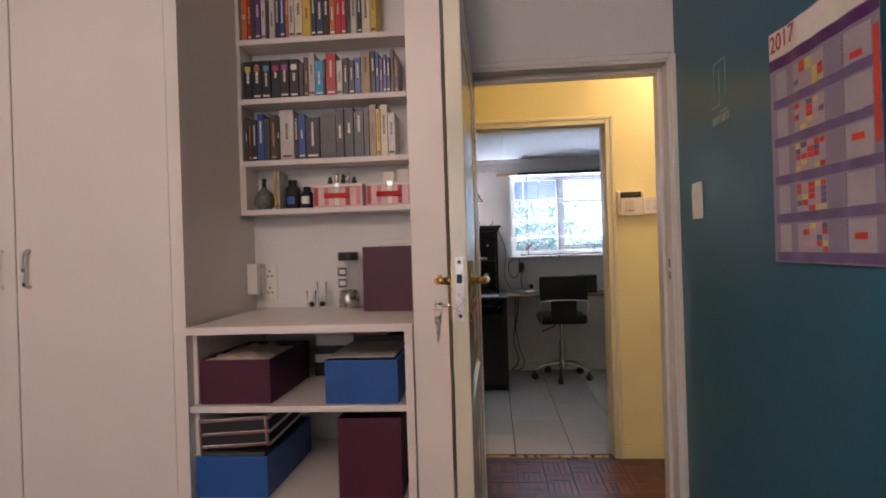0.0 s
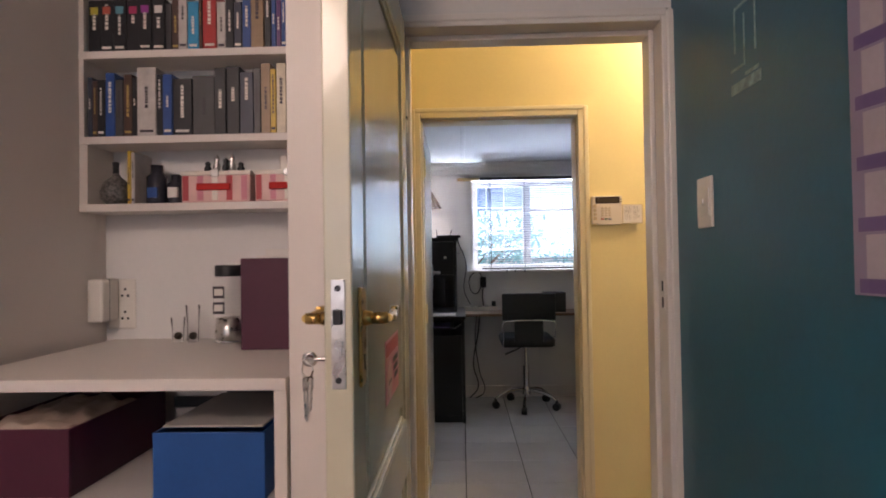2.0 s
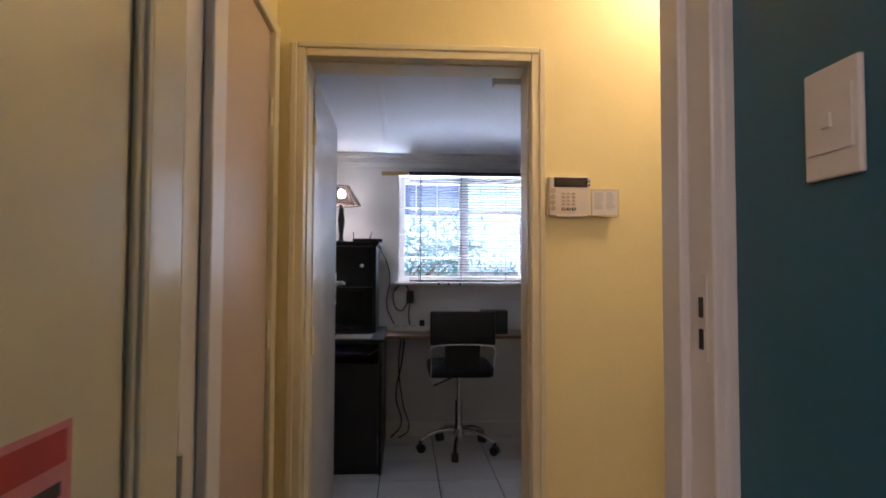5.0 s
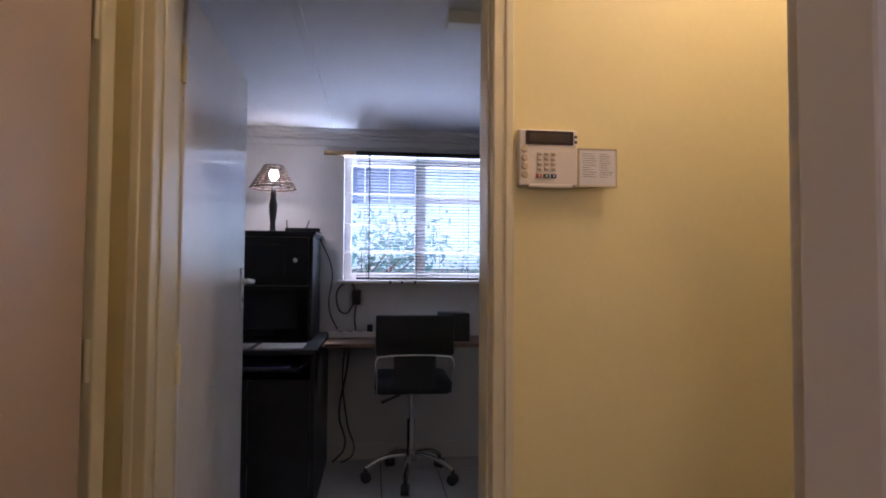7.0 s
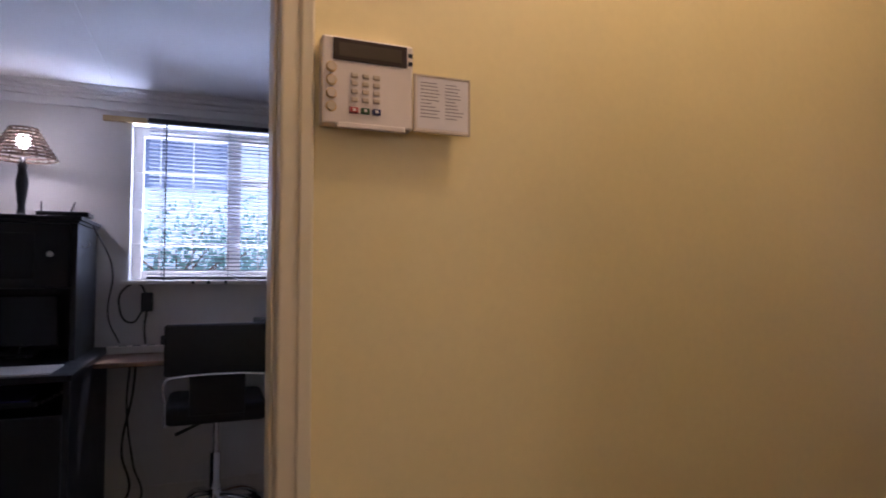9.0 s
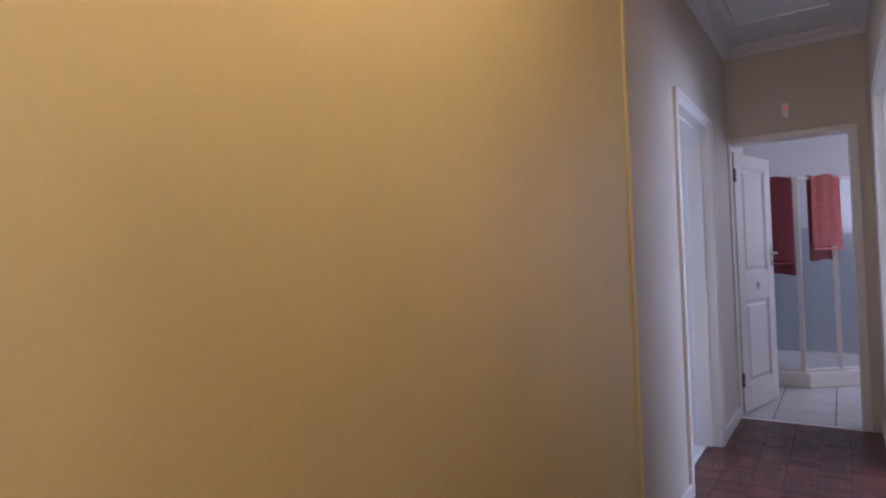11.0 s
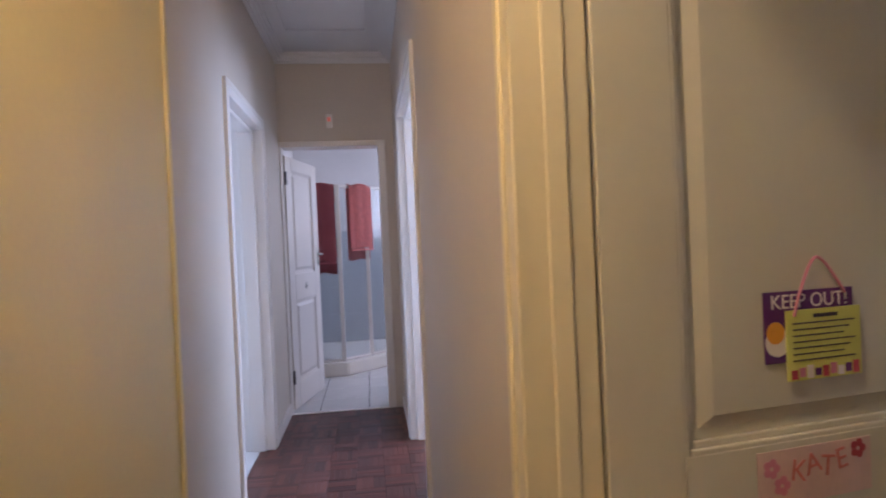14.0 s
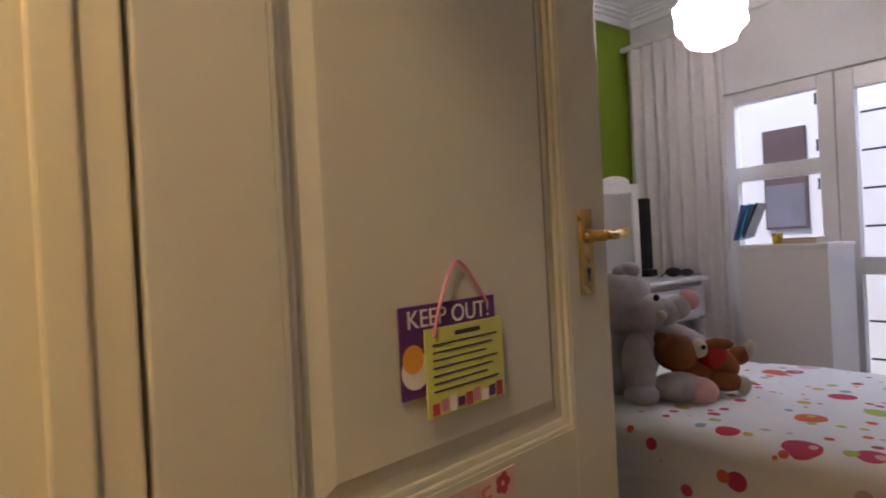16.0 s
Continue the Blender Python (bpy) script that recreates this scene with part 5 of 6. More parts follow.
def shrub(name, label, x, y, h, seed, n):
    t = thing(name, label, "tree", (x, y, -0.25))
    r = random.Random(seed)
    bm = rod(bmesh.new(), (x, y, -0.25), (x + 0.1, y, h * 0.6), 0.07, 0.04, 10)
    tips = []
    for k in range(16):
        a, e = r.uniform(0, 6.28), r.uniform(0.2, 1.0)
        z0 = h * r.uniform(0.2, 0.55)
        q = Vector((x + 0.9 * e * math.cos(a), y + 0.7 * e * math.sin(a), z0 + h * r.uniform(0.15, 0.5)))
        rod(bm, (x + 0.05, y, z0), q, 0.02, 0.006, 6)
        tips.append(q)
    part("trunk", bm, DESKWOOD, t)
    vs, fs = [], []
    for i in range(n):
        c = r.choice(tips) + Vector((r.gauss(0, 0.22), r.gauss(0, 0.22), r.gauss(0, 0.25)))
        u = Vector((r.gauss(0, 1), r.gauss(0, 1), r.gauss(0, 1))).normalized()
        w = u.cross(Vector((r.gauss(0, 1), r.gauss(0, 1), r.gauss(0, 1)))).normalized()
        l, b_ = r.uniform(0.05, 0.10), r.uniform(0.015, 0.03)
        k = len(vs)
        vs += [c - u * l, c + w * b_, c + u * l, c - w * b_]
        fs.append((k, k + 1, k + 2, k + 3))
    me = bpy.data.meshes.new("crown")
    me.from_pydata([tuple(v - Vector((x, y, -0.25))) for v in vs], [], fs)
    me.materials.append(LEAF)
    cr = new("crown", me)
    cr.parent = t


shrub("garden_tree", "leafy green garden tree outside the window", 0.1, 10.2, 1.9, 11, 1700)
shrub("garden_tree", "leafy green garden tree outside the window", 2.2, 12.4, 1.3, 12, 800)
gw = thing("garden_wall", "pale garden wall beyond the window", "wall", (0, 14, -0.25), kind="structure")
part("wall", slab(-8, 10, 14, 14.2, -0.25, 1.3), WHITE_WALL, gw)

skyback = solid("backdrop", slab(-16, 18, 19.0, 19.1, -0.25, 12), glow("pale_sky_backdrop", (0.62, 0.84, 1.0), 1.2), "pale bright sky beyond the garden", "sky")

# ---- bathroom ----
sh = thing("shower", "corner shower with white framed glass panels", "shower", (7.3, 3.1, 0))
bm = bmesh.new()
foot = [(6.84, 3.62), (6.84, 3.02), (7.36, 2.42), (8.2, 2.42), (8.2, 3.62)]
lo_ = [bm.verts.new((x, y, 0.0)) for x, y in foot]
hi_ = [bm.verts.new((x, y, 0.13)) for x, y in foot]
bm.faces.new(hi_)
bm.faces.new(lo_)
for i in range(5):
    bm.faces.new((lo_[i], lo_[(i + 1) % 5], hi_[(i + 1) % 5], hi_[i]))
bmesh.ops.bevel(bm, geom=bm.edges[:], offset=0.01, segments=2, affect="EDGES")
part("base", bm, WHITEPLASTIC, sh, "white tiled shower base")
A, B, C, D = Vector((6.92, 3.60, 0)), Vector((6.92, 3.06, 0)), Vector((7.15, 2.79, 0)), Vector((7.40, 2.50, 0))
for p in (A, B, C, D):
    part("post", slab(p.x - 0.02, p.x + 0.02, p.y - 0.02, p.y + 0.02, 0.13, 1.87, bev=0.003), FRAMEW, sh, "white frame post")
for p, q in ((A, B), (B, C), (C, D)):
    for z in (0.145, 1.855):
        part("rail", rod(bmesh.new(), p + Vector((0, 0, z)), q + Vector((0, 0, z)), 0.016, seg=8), FRAMEW, sh, "white frame rail")
    d = (q - p).normalized()
    nn = Vector((-d.y, d.x, 0)) * 0.003
    bm = bmesh.new()
    vv = [bm.verts.new(v) for v in (p - nn + Vector((0, 0, 0.16)), q - nn + Vector((0, 0, 0.16)), q + nn + Vector((0, 0, 0.16)), p + nn + Vector((0, 0, 0.16)))]
    f = bm.faces.new(vv)
    r = bmesh.ops.extrude_face_region(bm, geom=[f])
    bmesh.ops.translate(bm, vec=(0, 0, 1.68), verts=[e for e in r["geom"] if isinstance(e, bmesh.types.BMVert)])
    gp = part("glass_panel", bm, GREYGLASS, sh, "grey shower glass")
    gp.visible_shadow = False


def towel(label, p, q, zlow, shade):
    """A towel folded over the shower's top rail between two points."""
    p, q = Vector((*p, 0)), Vector((*q, 0))
    d = q - p
    nn = Vector((-d.y, d.x, 0)).normalized()
    bm = bmesh.new()
    n, prof = 14, []
    for s, z in ((1, zlow), (1, (zlow + 1.88) / 2), (1, 1.86), (0.4, 1.884), (-0.4, 1.884), (-1, 1.86), (-1, zlow + 0.12)):
        prof.append((s, z))
    g = [[bm.verts.new(p + d * (i / n) + nn * (s * 0.026 + 0.006 * math.sin(i * 1.1 + z * 3)) + Vector((0, 0, z - 0.01 * math.sin(i * 0.6)))) for s, z in prof] for i in range(n + 1)]
    for a, b_ in zip(g, g[1:]):
        for k in range(len(prof) - 1):
            bm.faces.new((a[k], b_[k], b_[k + 1], a[k + 1]))
    bmesh.ops.solidify(bm, geom=bm.faces[:], thickness=0.006)
    t = thing("towel", label, "towel", (p.x, p.y, zlow), group="towels over the shower")
    part("cloth", bm, shade, t, "", True)
    m0 = p + d * 0.02 - nn * 0.036
    m1 = p + d * 0.98 - nn * 0.036
    part("woven_band", rod(bmesh.new(), m0 + Vector((0, 0, zlow + 0.10)), m1 + Vector((0, 0, zlow + 0.10)), 0.008, seg=6), shade, t)


towel("deep pink towel folded over the shower rail", (6.92, 3.38), (6.92, 3.09), 1.00, material("deep_pink_terry", (0.56, 0.15, 0.17), 0.95, vary=0.1, bump=0.5, fine=260))
towel("coral pink towel folded over the shower rail", (7.0, 2.967), (7.19, 2.745), 1.12, TOWEL)
bt = thing("wall_tiling", "pale grey tiled lower bathroom wall", "tiling", (8.19, 3, 0), kind="structure")
for i in range(9):
    for j in range(4):
        part("tile", slab(8.188, 8.1995, 1.35 + 0.25 * i, 1.597 + 0.25 * i, 0.13 + 0.33 * j, 0.457 + 0.33 * j, bev=0.001), WALLTILE, bt)
for i in range(9):
    for j in range(4):
        part("tile", slab(5.78 + 0.26 * i, 6.037 + 0.26 * i, 3.608, 3.6195, 0.13 + 0.33 * j, 0.457 + 0.33 * j, bev=0.001), WALLTILE, bt)

# ---- child's room ----
DUVET = bpy.data.materials.new("dotted_duvet_cotton")
DUVET.use_nodes = True
dn, dl_ = DUVET.node_tree.nodes, DUVET.node_tree.links.new
db = dn["Principled BSDF"]
db.inputs["Roughness"].default_value = 0.85
tc = dn.new("ShaderNodeTexCoord")
prev = None
PALETTE = [(0.55, 0.02, 0.05), (0.62, 0.12, 0.03), (0.42, 0.46, 0.06), (0.66, 0.36, 0.36), (0.30, 0.36, 0.36), (0.60, 0.40, 0.05), (0.62, 0.42, 0.42), (0.50, 0.04, 0.09)]
for scl, rad, seed in ((6.6, 0.37, 0.0), (13.0, 0.29, 3.7)):
    mp = dn.new("ShaderNodeMapping")
    mp.inputs["Location"].default_value = (seed, seed * 0.7, 0.3)
    dl_(tc.outputs["Object"], mp.inputs["Vector"])
    vo = dn.new("ShaderNodeTexVoronoi")
    vo.inputs["Scale"].default_value, vo.inputs["Randomness"].default_value = scl, 0.75
    dl_(mp.outputs[0], vo.inputs["Vector"])
    sep = dn.new("ShaderNodeSeparateColor")
    dl_(vo.outputs["Color"], sep.inputs[0])
    ramp = dn.new("ShaderNodeValToRGB")
    ramp.color_ramp.interpolation = "CONSTANT"
    for i, c in enumerate(PALETTE):
        e = ramp.color_ramp.elements[i] if i < 2 else ramp.color_ramp.elements.new(i / len(PALETTE))
        e.position, e.color = i / len(PALETTE), (*c, 1)
    dl_(sep.outputs[0], ramp.inputs[0])
    rr_ = dn.new("ShaderNodeMapRange")
    rr_.inputs["To Min"].default_value, rr_.inputs["To Max"].default_value = rad * 0.35, rad
    dl_(sep.outputs[1], rr_.inputs["Value"])
    lt = dn.new("ShaderNodeMath")
    lt.operation = "LESS_THAN"
    dl_(vo.outputs["Distance"], lt.inputs[0])
    dl_(rr_.outputs[0], lt.inputs[1])
    mx = dn.new("ShaderNodeMix")
    mx.data_type = "RGBA"
    dl_(lt.outputs[0], mx.inputs[0])
    if prev is None:
        mx.inputs[6].default_value = (0.76, 0.72, 0.69, 1)
    else:
        dl_(prev, mx.inputs[6])
    dl_(ramp.outputs[0], mx.inputs[7])
    prev = mx.outputs[2]
dl_(prev, db.inputs["Base Color"])
wv = dn.new("ShaderNodeTexNoise")
wv.inputs["Scale"].default_value = 9
bp_ = dn.new("ShaderNodeBump")
bp_.inputs["Strength"].default_value, bp_.inputs["Distance"].default_value = 0.35, 0.02
dl_(wv.outputs[0], bp_.inputs["Height"])
dl_(bp_.outputs[0], db.inputs["Normal"])

bed = thing("bed", "single bed under a dotted duvet", "bed", (2.4, 0.27, 0))
part("mattress", slab(1.30, 3.60, -0.32, 0.85, 0.30, 0.56, bev=0.04), PAPER, bed)
part("bed_base", slab(1.32, 3.60, -0.30, 0.83, 0.06, 0.299, bev=0.01), CURTAIN, bed)
for x in (1.4, 3.5):
    for y in (-0.22, 0.75):
        part("leg", rod(bmesh.new(), (x, y, 0), (x, y, 0.06), 0.025), DARK, bed)
dv = thing("duvet", "white duvet with red, pink and lime dots", "duvet", (2.4, 0.27, 0.56))
bm = bmesh.new()
nx, ny = 60, 44
g = []
for i in range(nx + 1):
    x = 1.24 + 2.40 * i / nx
    row = []
    for j in range(ny + 1):
        s = j / ny
        L = 0.56
        u = s * (1.20 + 2 * L) - L
        if u < 0:
            y, z = -0.345 - 0.02 * (1 - math.exp(u * 12)), 0.605 + u * 0.9
        elif u > 1.20:
            y, z = 0.875 + 0.02 * (1 - math.exp(-(u - 1.2) * 12)), 0.605 - (u - 1.2) * 0.9
        else:
            y, z = -0.345 + u / 1.20 * 1.22, 0.605
        e = min(abs(u), abs(u - 1.2))
        if e < 0.06:
            z -= 0.018 * (1 - e / 0.06)
        w = noise.noise(Vector((x * 3.1, u * 3.1, 0.4))) * 0.013 + noise.noise(Vector((x * 9, u * 7, 2.2))) * 0.004
        if 0 <= u <= 1.2:
            z += w
        else:
            y += w * (1.6 if u > 0 else -1.6)
        row.append(bm.verts.new((x, y, max(z, 0.10))))
    g.append(row)
for i in range(nx):
    for j in range(ny):
        bm.faces.new((g[i][j], g[i + 1][j], g[i + 1][j + 1], g[i][j + 1]))
part("cover", bm, DUVET, dv, "", True)
for o in (bed, dv):
    o.rotation_euler = (0, 0, radians(6))


def plush(name, label, pieces, mats, m):
    """A stuffed toy sewn from rounded pieces: (centre, radii, turn, material)."""
    bm = bmesh.new()
    for c, r, turn, mi in pieces:
        blob(bm, c, r, turn, mi)
    bmesh.ops.transform(bm, matrix=m, verts=bm.verts)
    return solid(name, bm, mats, label, "plush toy", "", "", True)


EYE = material("glossy_black_eye", (0.01, 0.008, 0.008), 0.1, bump=0)
MUZZLE = material("cream_plush", (0.62, 0.54, 0.44), 0.95, vary=0.1, bump=0.4, fine=220)


def seated(at):
    """A toy's own space: x along its row on the bed, y towards the wall, z up."""
    return pose(*at, 0, 0, -126.9)


plush("toy_elephant", "large grey plush elephant sitting on the bed", [
    ((-0.03, 0.09, 0.15), (0.14, 0.13, 0.17), (0, 0, 0), 0), ((-0.045, 0.02, 0.365), (0.118, 0.115, 0.112), (0, 8, 0), 0), ((0.02, -0.03, 0.325), (0.085, 0.085, 0.075), (0, 10, 0), 0),
    ((0.095, -0.03, 0.322), (0.068, 0.055, 0.052), (0, -8, 0), 0), ((0.150, -0.03, 0.338), (0.052, 0.044, 0.046), (0, -28, 0), 0), ((0.196, -0.03, 0.366), (0.036, 0.036, 0.042), (0, -30, 0), 1),
    ((-0.015, 0.02, 0.482), (0.048, 0.04, 0.034), (0, 0, 0), 0), ((-0.045, 0.01, 0.475), (0.03, 0.03, 0.03), (0, 0, 0), 0), ((-0.14, 0.06, 0.34), (0.09, 0.035, 0.12), (0, 0, 0), 0),
    ((-0.020, -0.075, 0.125), (0.060, 0.062, 0.135), (0, -3, 0), 0), ((-0.020, -0.095, 0.035), (0.062, 0.068, 0.045), (0, 0, 0), 0),
    ((0.125, -0.085, 0.052), (0.105, 0.068, 0.056), (0, 6, 0), 0), ((0.192, -0.105, 0.042), (0.062, 0.058, 0.048), (0, 10, 0), 1),
    ((0.19, 0.05, 0.215), (0.115, 0.045, 0.042), (0, 24, 0), 0), ((0.28, 0.05, 0.10), (0.07, 0.05, 0.06), (0, 10, 0), 0),
    ((0.047, -0.105, 0.385), (0.012, 0.010, 0.013), (0, 0, 0), 2), ((0.062, -0.108, 0.322), (0.021, 0.016, 0.017), (0, 18, 0), 3)], [PLUSH, PINK, EYE, MUZZLE], seated((2.640, 0.618, 0.600)))
plush("toy_bear", "brown plush bear in a red vest, lying", [
    ((-0.010, 0.0, 0.160), (0.082, 0.075, 0.070), (0, 6, 0), 0), ((0.062, -0.035, 0.178), (0.030, 0.034, 0.036), (0, 0, 0), 1), ((0.066, -0.068, 0.186), (0.009, 0.008, 0.009), (0, 0, 0), 2),
    ((-0.065, 0.0, 0.215), (0.026, 0.016, 0.026), (0, 0, 0), 0), ((0.125, 0.0, 0.140), (0.058, 0.062, 0.060), (0, 22, 0), 3), ((0.160, 0.0, 0.105), (0.066, 0.062, 0.055), (0, 28, 0), 0),
    ((0.140, -0.030, 0.188), (0.055, 0.026, 0.022), (0, 4, 0), 0), ((0.225, 0.0, 0.135), (0.045, 0.036, 0.036), (0, -18, 0), 0), ((0.262, -0.012, 0.158), (0.020, 0.032, 0.036), (0, 14, 0), 1),
    ((0.150, -0.050, 0.052), (0.070, 0.040, 0.036), (0, 6, 0), 0), ((0.208, -0.060, 0.040), (0.026, 0.034, 0.034), (0, 0, 0), 1), ((0.05, 0.0, 0.075), (0.08, 0.06, 0.05), (0, 0, 0), 0)],
    [BROWNPLUSH, MUZZLE, EYE, REDCLOTH], seated((2.540, 0.500, 0.606)))

ck = thing("white_cabinet", "plain white cupboard standing under the window", "cupboard", (2.65, -0.78, 0))
part("body", slab(2.43, 2.86, -0.95, -0.62, 0, 1.108, bev=0.002), MELAMINE, ck)
part("top", slab(2.425, 2.865, -0.955, -0.612, 1.109, 1.13, bev=0.002), MELAMINE, ck)
for i, (x, c, l) in enumerate(((2.835, "b", 14), (2.812, "c", 18), (2.79, "k", 22))):
    bk = thing("picture_book", NAMES[c] + " picture book leaning against the window", "book", m=pose(x, -0.80, 1.131, 0, -l, 10))
    part("cover", slab(0.094, 0.106, -0.09, 0.09, 0.002, 0.2, bev=0.001), COVER[c], bk)
cu_ = thing("yellow_cup", "small yellow plastic cup on the cupboard", "cup", (2.7, -0.72, 1.13))
part("body", lathe(bmesh.new(), [(0.022, 0), (0.028, 0.06), (0.025, 0.06), (0.019, 0.005)], (2.7, -0.72, 1.1305)), material("yellow_plastic", (0.70, 0.52, 0.05), 0.35, bump=0), cu_)
wb2 = thing("pale_box", "low pale wooden box on the cupboard", "box", (2.58, -0.72, 1.13))
part("body", slab(2.5, 2.66, -0.8, -0.68, 1.1305, 1.16, bev=0.002), material("pale_wood", (0.50, 0.40, 0.26), 0.5), wb2)

dr = thing("dressing_table", "white dressing table against the green wall", "dressing table", (3.43, -0.5, 0))
part("top", slab(3.14, 3.715, -0.82, -0.22, 0.93, 0.955, bev=0.004), FRAMEW, dr)
part("drawer", slab(3.16, 3.20, -0.80, -0.24, 0.72, 0.90, bev=0.003), FRAMEW, dr)
part("body", slab(3.205, 3.705, -0.81, -0.23, 0.70, 0.929), FRAMEW, dr)
for x in (3.19, 3.68):
    for y in (-0.79, -0.25):
        part("leg", rod(bmesh.new(), (x, y, 0), (x, y, 0.70), 0.018, 0.026, 10), FRAMEW, dr)
mr = thing("table_mirror", "white framed mirror with a carved top", "mirror", m=pose(3.46, -0.40, 0.956, 0, 0, -35))
part("frame", box(box(box(slab(-0.018, 0.018, -0.13, -0.09, 0, 0.56, bev=0.004), -0.018, 0.018, 0.09, 0.13, 0, 0.56, bev=0.004), -0.018, 0.018, -0.09, 0.09, 0.51, 0.56, bev=0.004), -0.018, 0.018, -0.09, 0.09, 0, 0.05, bev=0.004), FRAMEW, mr)
part("crest", blob(bmesh.new(), (0, 0.0, 0.57), (0.02, 0.09, 0.045)), FRAMEW, mr, "", True)
part("glass", slab(-0.003, 0.003, -0.09, 0.09, 0.05, 0.51), material("mirror_glass", (0.85, 0.85, 0.85), 0.03, 1.0, bump=0, vary=0.02), mr)
s2 = thing("tower_lamp", "dark patterned wicker column on the dressing table", "ornament", (3.47, -0.68, 0.955))
part("column", slab(3.435, 3.505, -0.715, -0.645, 1.0, 1.44, bev=0.008), material("dark_wicker", (0.02, 0.015, 0.02), 0.6, vary=0.8, scale=60, bump=0.4), s2)
part("foot", slab(3.42, 3.52, -0.73, -0.63, 0.9555, 0.999, bev=0.004), DARK, s2)
cl = thing("hair_appliance", "tangled black hair appliance and cord", "appliance", (3.25, -0.68, 0.955))
part("body", blob(blob(bmesh.new(), (3.27, -0.66, 0.985), (0.05, 0.04, 0.028)), (3.22, -0.72, 0.98), (0.04, 0.03, 0.022)), DARK, cl, "", True)
tube("cord", [(3.32, -0.61, 0.962), (3.24, -0.56, 0.985), (3.18, -0.66, 0.97), (3.23, -0.76, 0.99), (3.32, -0.74, 0.965)], 0.005, DARK, cl)

cn = thing("curtain", "white floor-length curtain hanging in soft folds", "curtain", (3.36, -0.9, 0.02))
bm = bmesh.new()
n, m_ = 90, 14
g = [[bm.verts.new((3.03 + 0.66 * i / n, -0.885 + (0.022 + 0.012 * (1 - j / m_)) * math.sin(i * 0.55 + 2.2 * noise.noise(Vector((i * 0.09, j * 0.12, 5)))) + 0.01 * noise.noise(Vector((i * 0.2, j * 0.5, 1))), 0.02 + 2.42 * j / m_)) for j in range(m_ + 1)] for i in range(n + 1)]
for i in range(n):
    for j in range(m_):
        bm.faces.new((g[i][j], g[i + 1][j], g[i + 1][j + 1], g[i][j + 1]))
part("cloth", bm, CURTAIN, cn, "", True)
cr_ = thing("curtain_rail", "white curtain rail above the glazed door", "curtain rail", (2.6, -0.9, 2.44))
part("rail", slab(1.5, 3.715, -0.905, -0.87, 2.442, 2.475, bev=0.004), FRAMEW, cr_)
for x in (1.7, 2.6, 3.55):
    part("bracket", slab(x, x + 0.03, -0.9995, -0.905, 2.448, 2.47), FRAMEW, cr_)

w2 = thing("window_2", "white wooden side window with two panes", "window", (2.8, -1.05, 0.95), kind="structure")
for nm_, b in (("window_frame", (2.52, 2.6, 0.951, 2.029)), ("window_frame", (3.05, 3.119, 0.951, 2.029)), ("window_frame", (2.6, 3.05, 0.951, 1.06)), ("window_frame", (2.6, 3.05, 1.96, 2.029)), ("transom", (2.6, 3.05, 1.50, 1.585))):
    part(nm_, slab(b[0], b[1], -1.1, -1.03, b[2], b[3], bev=0.004), FRAMEW, w2)
for z0_, z1_ in ((1.06, 1.50), (1.585, 1.96)):
    p = part("pane", slab(2.6, 3.05, -1.068, -1.064, z0_, z1_), GLASS, w2)
    p.visible_shadow = False
part("window_sill", slab(2.5, 3.13, -1.0295, -0.97, 0.93, 0.949, bev=0.003), FRAMEW, w2)
for z in (1.12, 1.44, 1.65, 1.9):
    part("hinge", rod(bmesh.new(), (2.605, -1.025, z - 0.03), (2.605, -1.025, z + 0.03), 0.006), DARK, w2)
gd = thing("door_4", "white glazed garden door, closed", "door", (2.08, -1.06, 0), kind="structure")
for nm_, b in (("stile", (2.43, 2.519, 0.01, 2.028)), ("stile", (1.655, 1.75, 0.01, 2.028)), ("rail", (1.75, 2.43, 0.01, 0.30)), ("rail", (1.75, 2.43, 0.95, 1.04)), ("rail", (1.75, 2.43, 1.92, 2.028))):
    part(nm_, slab(b[0], b[1], -1.1, -1.04, b[2], b[3], bev=0.004), FRAMEW, gd)
for z0_, z1_ in ((0.30, 0.95), (1.04, 1.92)):
    p = part("pane", slab(1.75, 2.43, -1.072, -1.068, z0_, z1_), GLASS, gd)
    p.visible_shadow = False
for z in (0.5, 0.7, 1.2, 1.4, 1.6, 1.8):
    part("security_bar", rod(bmesh.new(), (1.75, -1.12, z), (2.43, -1.12, z), 0.006, seg=8), DARK, gd)
for x in (1.9, 2.1, 2.3):
    part("security_bar", rod(bmesh.new(), (x, -1.12, 0.3), (x, -1.12, 1.92), 0.006, seg=8), DARK, gd)
pw = thing("patio_wall", "bright white patio wall behind the garden door", "wall", (3, -3.5, -0.25), kind="structure")
part("wall", slab(-2, 8, -3.7, -3.5, -0.25, 2.9), WHITE_WALL, pw)
pb = thing("patio_board", "dark framed board hung on the patio wall", "picture", (3.5, -3.49, 1.2))
part("board", slab(3.62, 4.0, -3.4995, -3.46, 1.20, 2.15, bev=0.004), material("dark_brown_board", (0.10, 0.06, 0.055), 0.5, vary=0.2), pb)
part("board_band", slab(3.64, 3.98, -3.4595, -3.455, 1.22, 1.62), material("grey_board_band", (0.16, 0.15, 0.17), 0.5), pb)

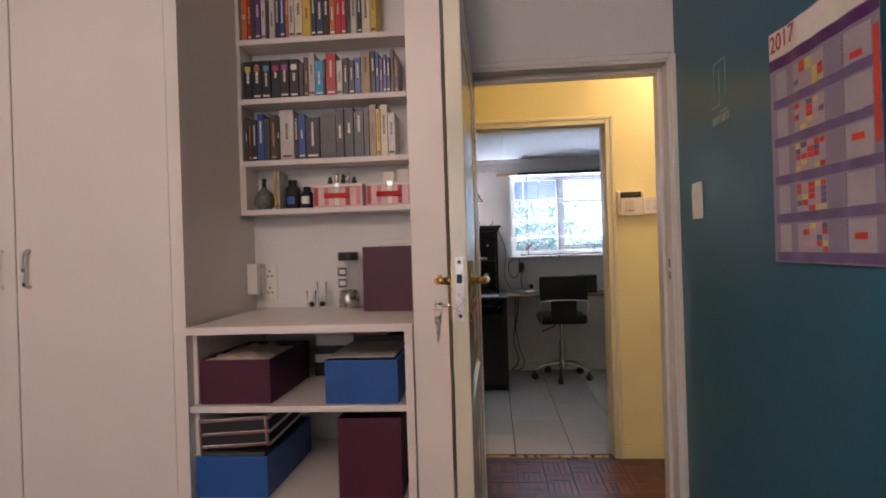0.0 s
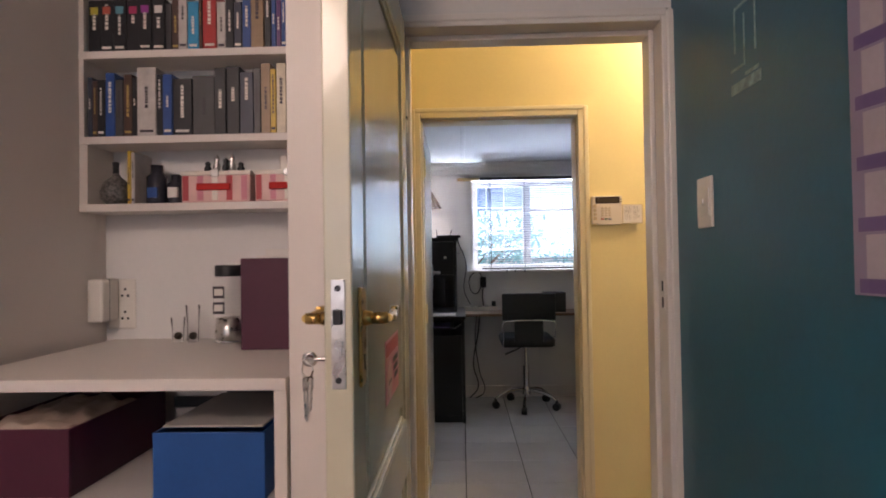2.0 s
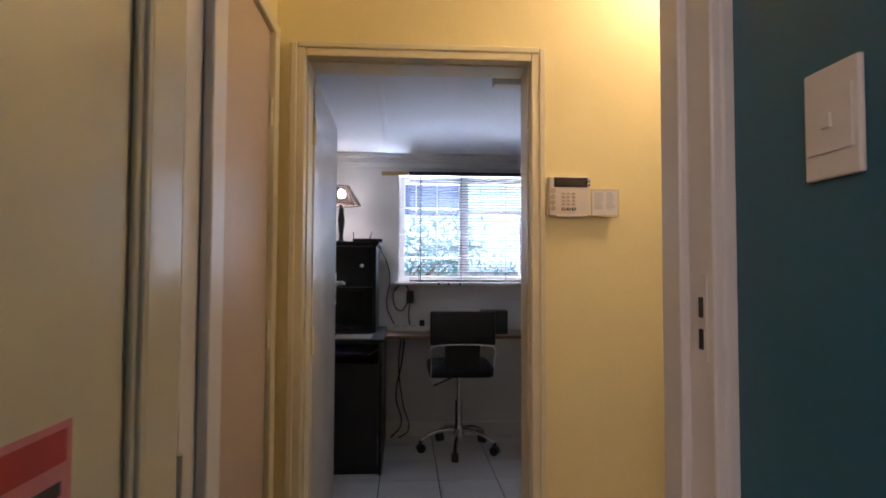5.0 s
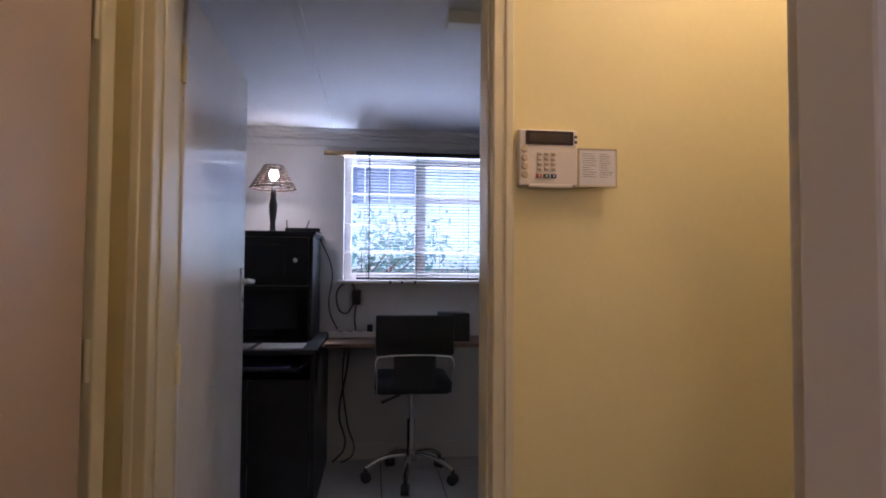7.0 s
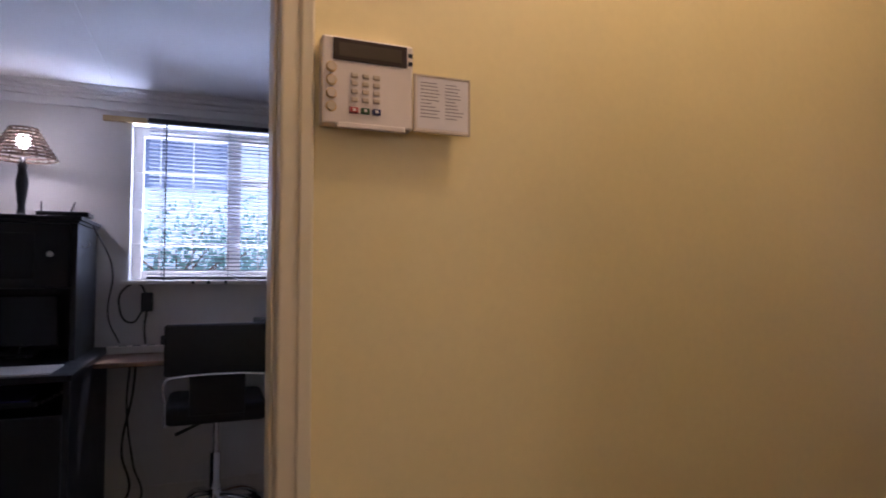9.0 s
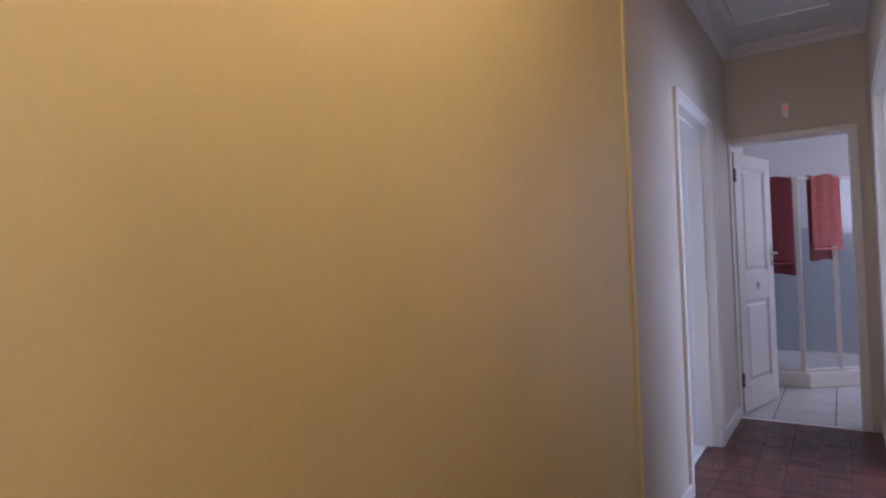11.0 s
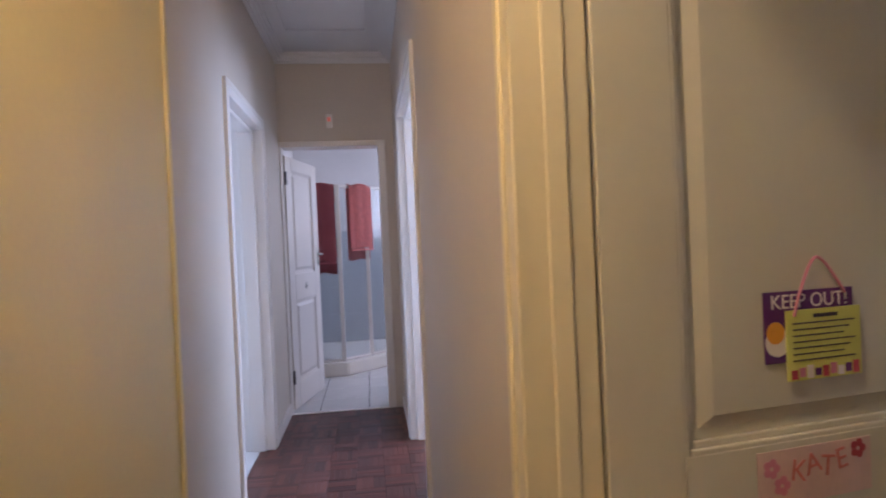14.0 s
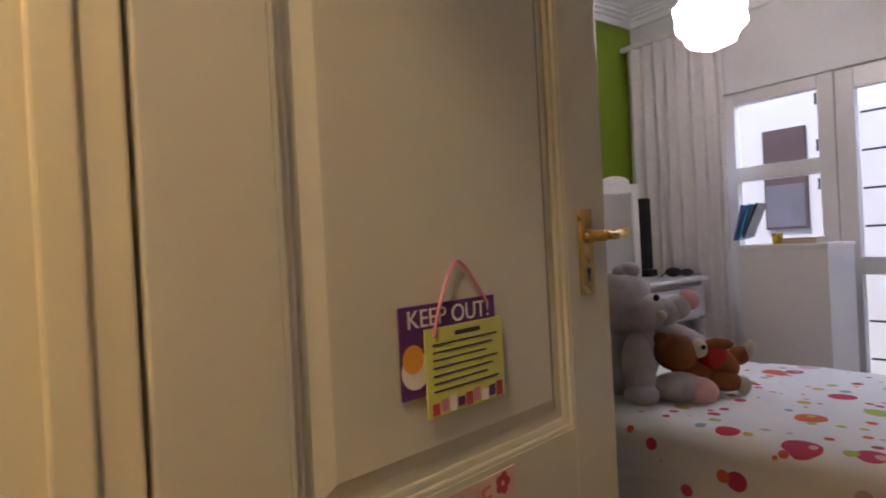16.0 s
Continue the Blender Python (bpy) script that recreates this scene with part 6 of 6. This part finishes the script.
gl = thing("pendant_lamp", "lit white petal pendant lamp under the ceiling", "lamp", (2.62, 0.0, 2.0))
bm = bmesh.new()
pr_ = random.Random(2)
for ring, (el, cnt) in enumerate(((-70, 5), (-35, 9), (0, 11), (35, 9), (65, 5))):
    for k in range(cnt):
        a = 2 * math.pi * (k + 0.5 * (ring % 2)) / cnt
        e = radians(el)
        c = Vector((2.62 + 0.125 * math.cos(e) * math.cos(a), 0.125 * math.cos(e) * math.sin(a), 2.160 + 0.125 * math.sin(e)))
        blob(bm, c, (0.062, 0.062, 0.016), (0, 90 - el + (22 if k % 2 else -18), math.degrees(a)), 0, 12)
PETAL = glow("lit_petal_plastic", (1.0, 0.93, 0.86), 8.2)
part("petals", bm, PETAL, gl, "glowing white petals", True)
part("cord", rod(bmesh.new(), (2.62, 0, 2.32), (2.62, 0, H), 0.004, seg=8), WHITEPLASTIC, gl)
part("ceiling_rose", lathe(bmesh.new(), [(0.05, 0), (0.04, -0.02), (0.01, -0.03)], (2.62, 0, H), 20), WHITEPLASTIC, gl)

# ---- floor pieces ----
tile_mesh = mesh_of("tile", box(bmesh.new(), -0.176, 0.176, -0.186, 0.186, -0.009, 0.0, bev=0.0015), TILE)
tf = thing("floor_study", "white ceramic study floor with dark joints", "floor", kind="structure")
for i in range(-4, 7):
    for j in range(-1, 8):
        o = new("tile", tile_mesh)
        o.parent = tf
        o.matrix_basis = pose(0.012 + 0.357 * (i + 0.5), 3.868 + 0.378 * (j + 0.5), 0)
bf = thing("floor_bathroom", "white ceramic bathroom floor", "floor", kind="structure")
for i in range(7):
    for j in range(6):
        o = new("tile", tile_mesh)
        o.parent = bf
        o.matrix_basis = pose(5.80 + 0.357 * i, 1.50 + 0.378 * j, 0)
BL, BW, CELL = 0.150, 0.0295, 0.151
block = mesh_of("parquet_block", box(bmesh.new(), -BL / 2 + 0.0004, BL / 2 - 0.0004, -BW / 2 + 0.0005, BW / 2 - 0.0005, -0.010, 0.0), PARQUET)
pf = thing("floor_hall", "dark red-brown parquet blocks laid in a basket weave", "floor", kind="structure")
count = 0
pq = random.Random(9)
vs, fs = [], []
for i in range(40):
    for j in range(7):
        px_, py_ = -0.29 + CELL * (i + 0.5), 2.44 + CELL * (j + 0.5)
        for k in range(5):
            off = (k - 2) * (BW + 0.0005)
            turn = (i + j) % 2
            x, y = (px_, py_ + off) if turn else (px_ + off, py_)
            if px_ > 5.56:
                continue
            z = pq.uniform(-0.0006, 0.0)
            if 3.9 < px_ < 5.3 and count < 300:
                o = new("parquet_block", block)
                o.parent = pf
                o.matrix_basis = pose(x, y, z, 0, 0, 0 if turn else 90)
                count += 1
            else:
                a, b_ = (BL / 2 - 0.0004, BW / 2 - 0.0005) if turn else (BW / 2 - 0.0005, BL / 2 - 0.0004)
                n0 = len(vs)
                vs += [(x - a, y - b_, z), (x + a, y - b_, z), (x + a, y + b_, z), (x - a, y + b_, z), (x - a, y - b_, -0.01), (x + a, y - b_, -0.01), (x + a, y + b_, -0.01), (x - a, y + b_, -0.01)]
                fs += [tuple(n0 + q for q in f) for f in ((0, 1, 2, 3), (0, 4, 5, 1), (1, 5, 6, 2), (2, 6, 7, 3), (3, 7, 4, 0))]
me = bpy.data.meshes.new("parquet_blocks")
me.from_pydata(vs, [], fs)
me.materials.append(PARQUET_REST)
ro_ = new("parquet_blocks", me)
ro_.parent = pf
tagged(ro_, kind="stuff")
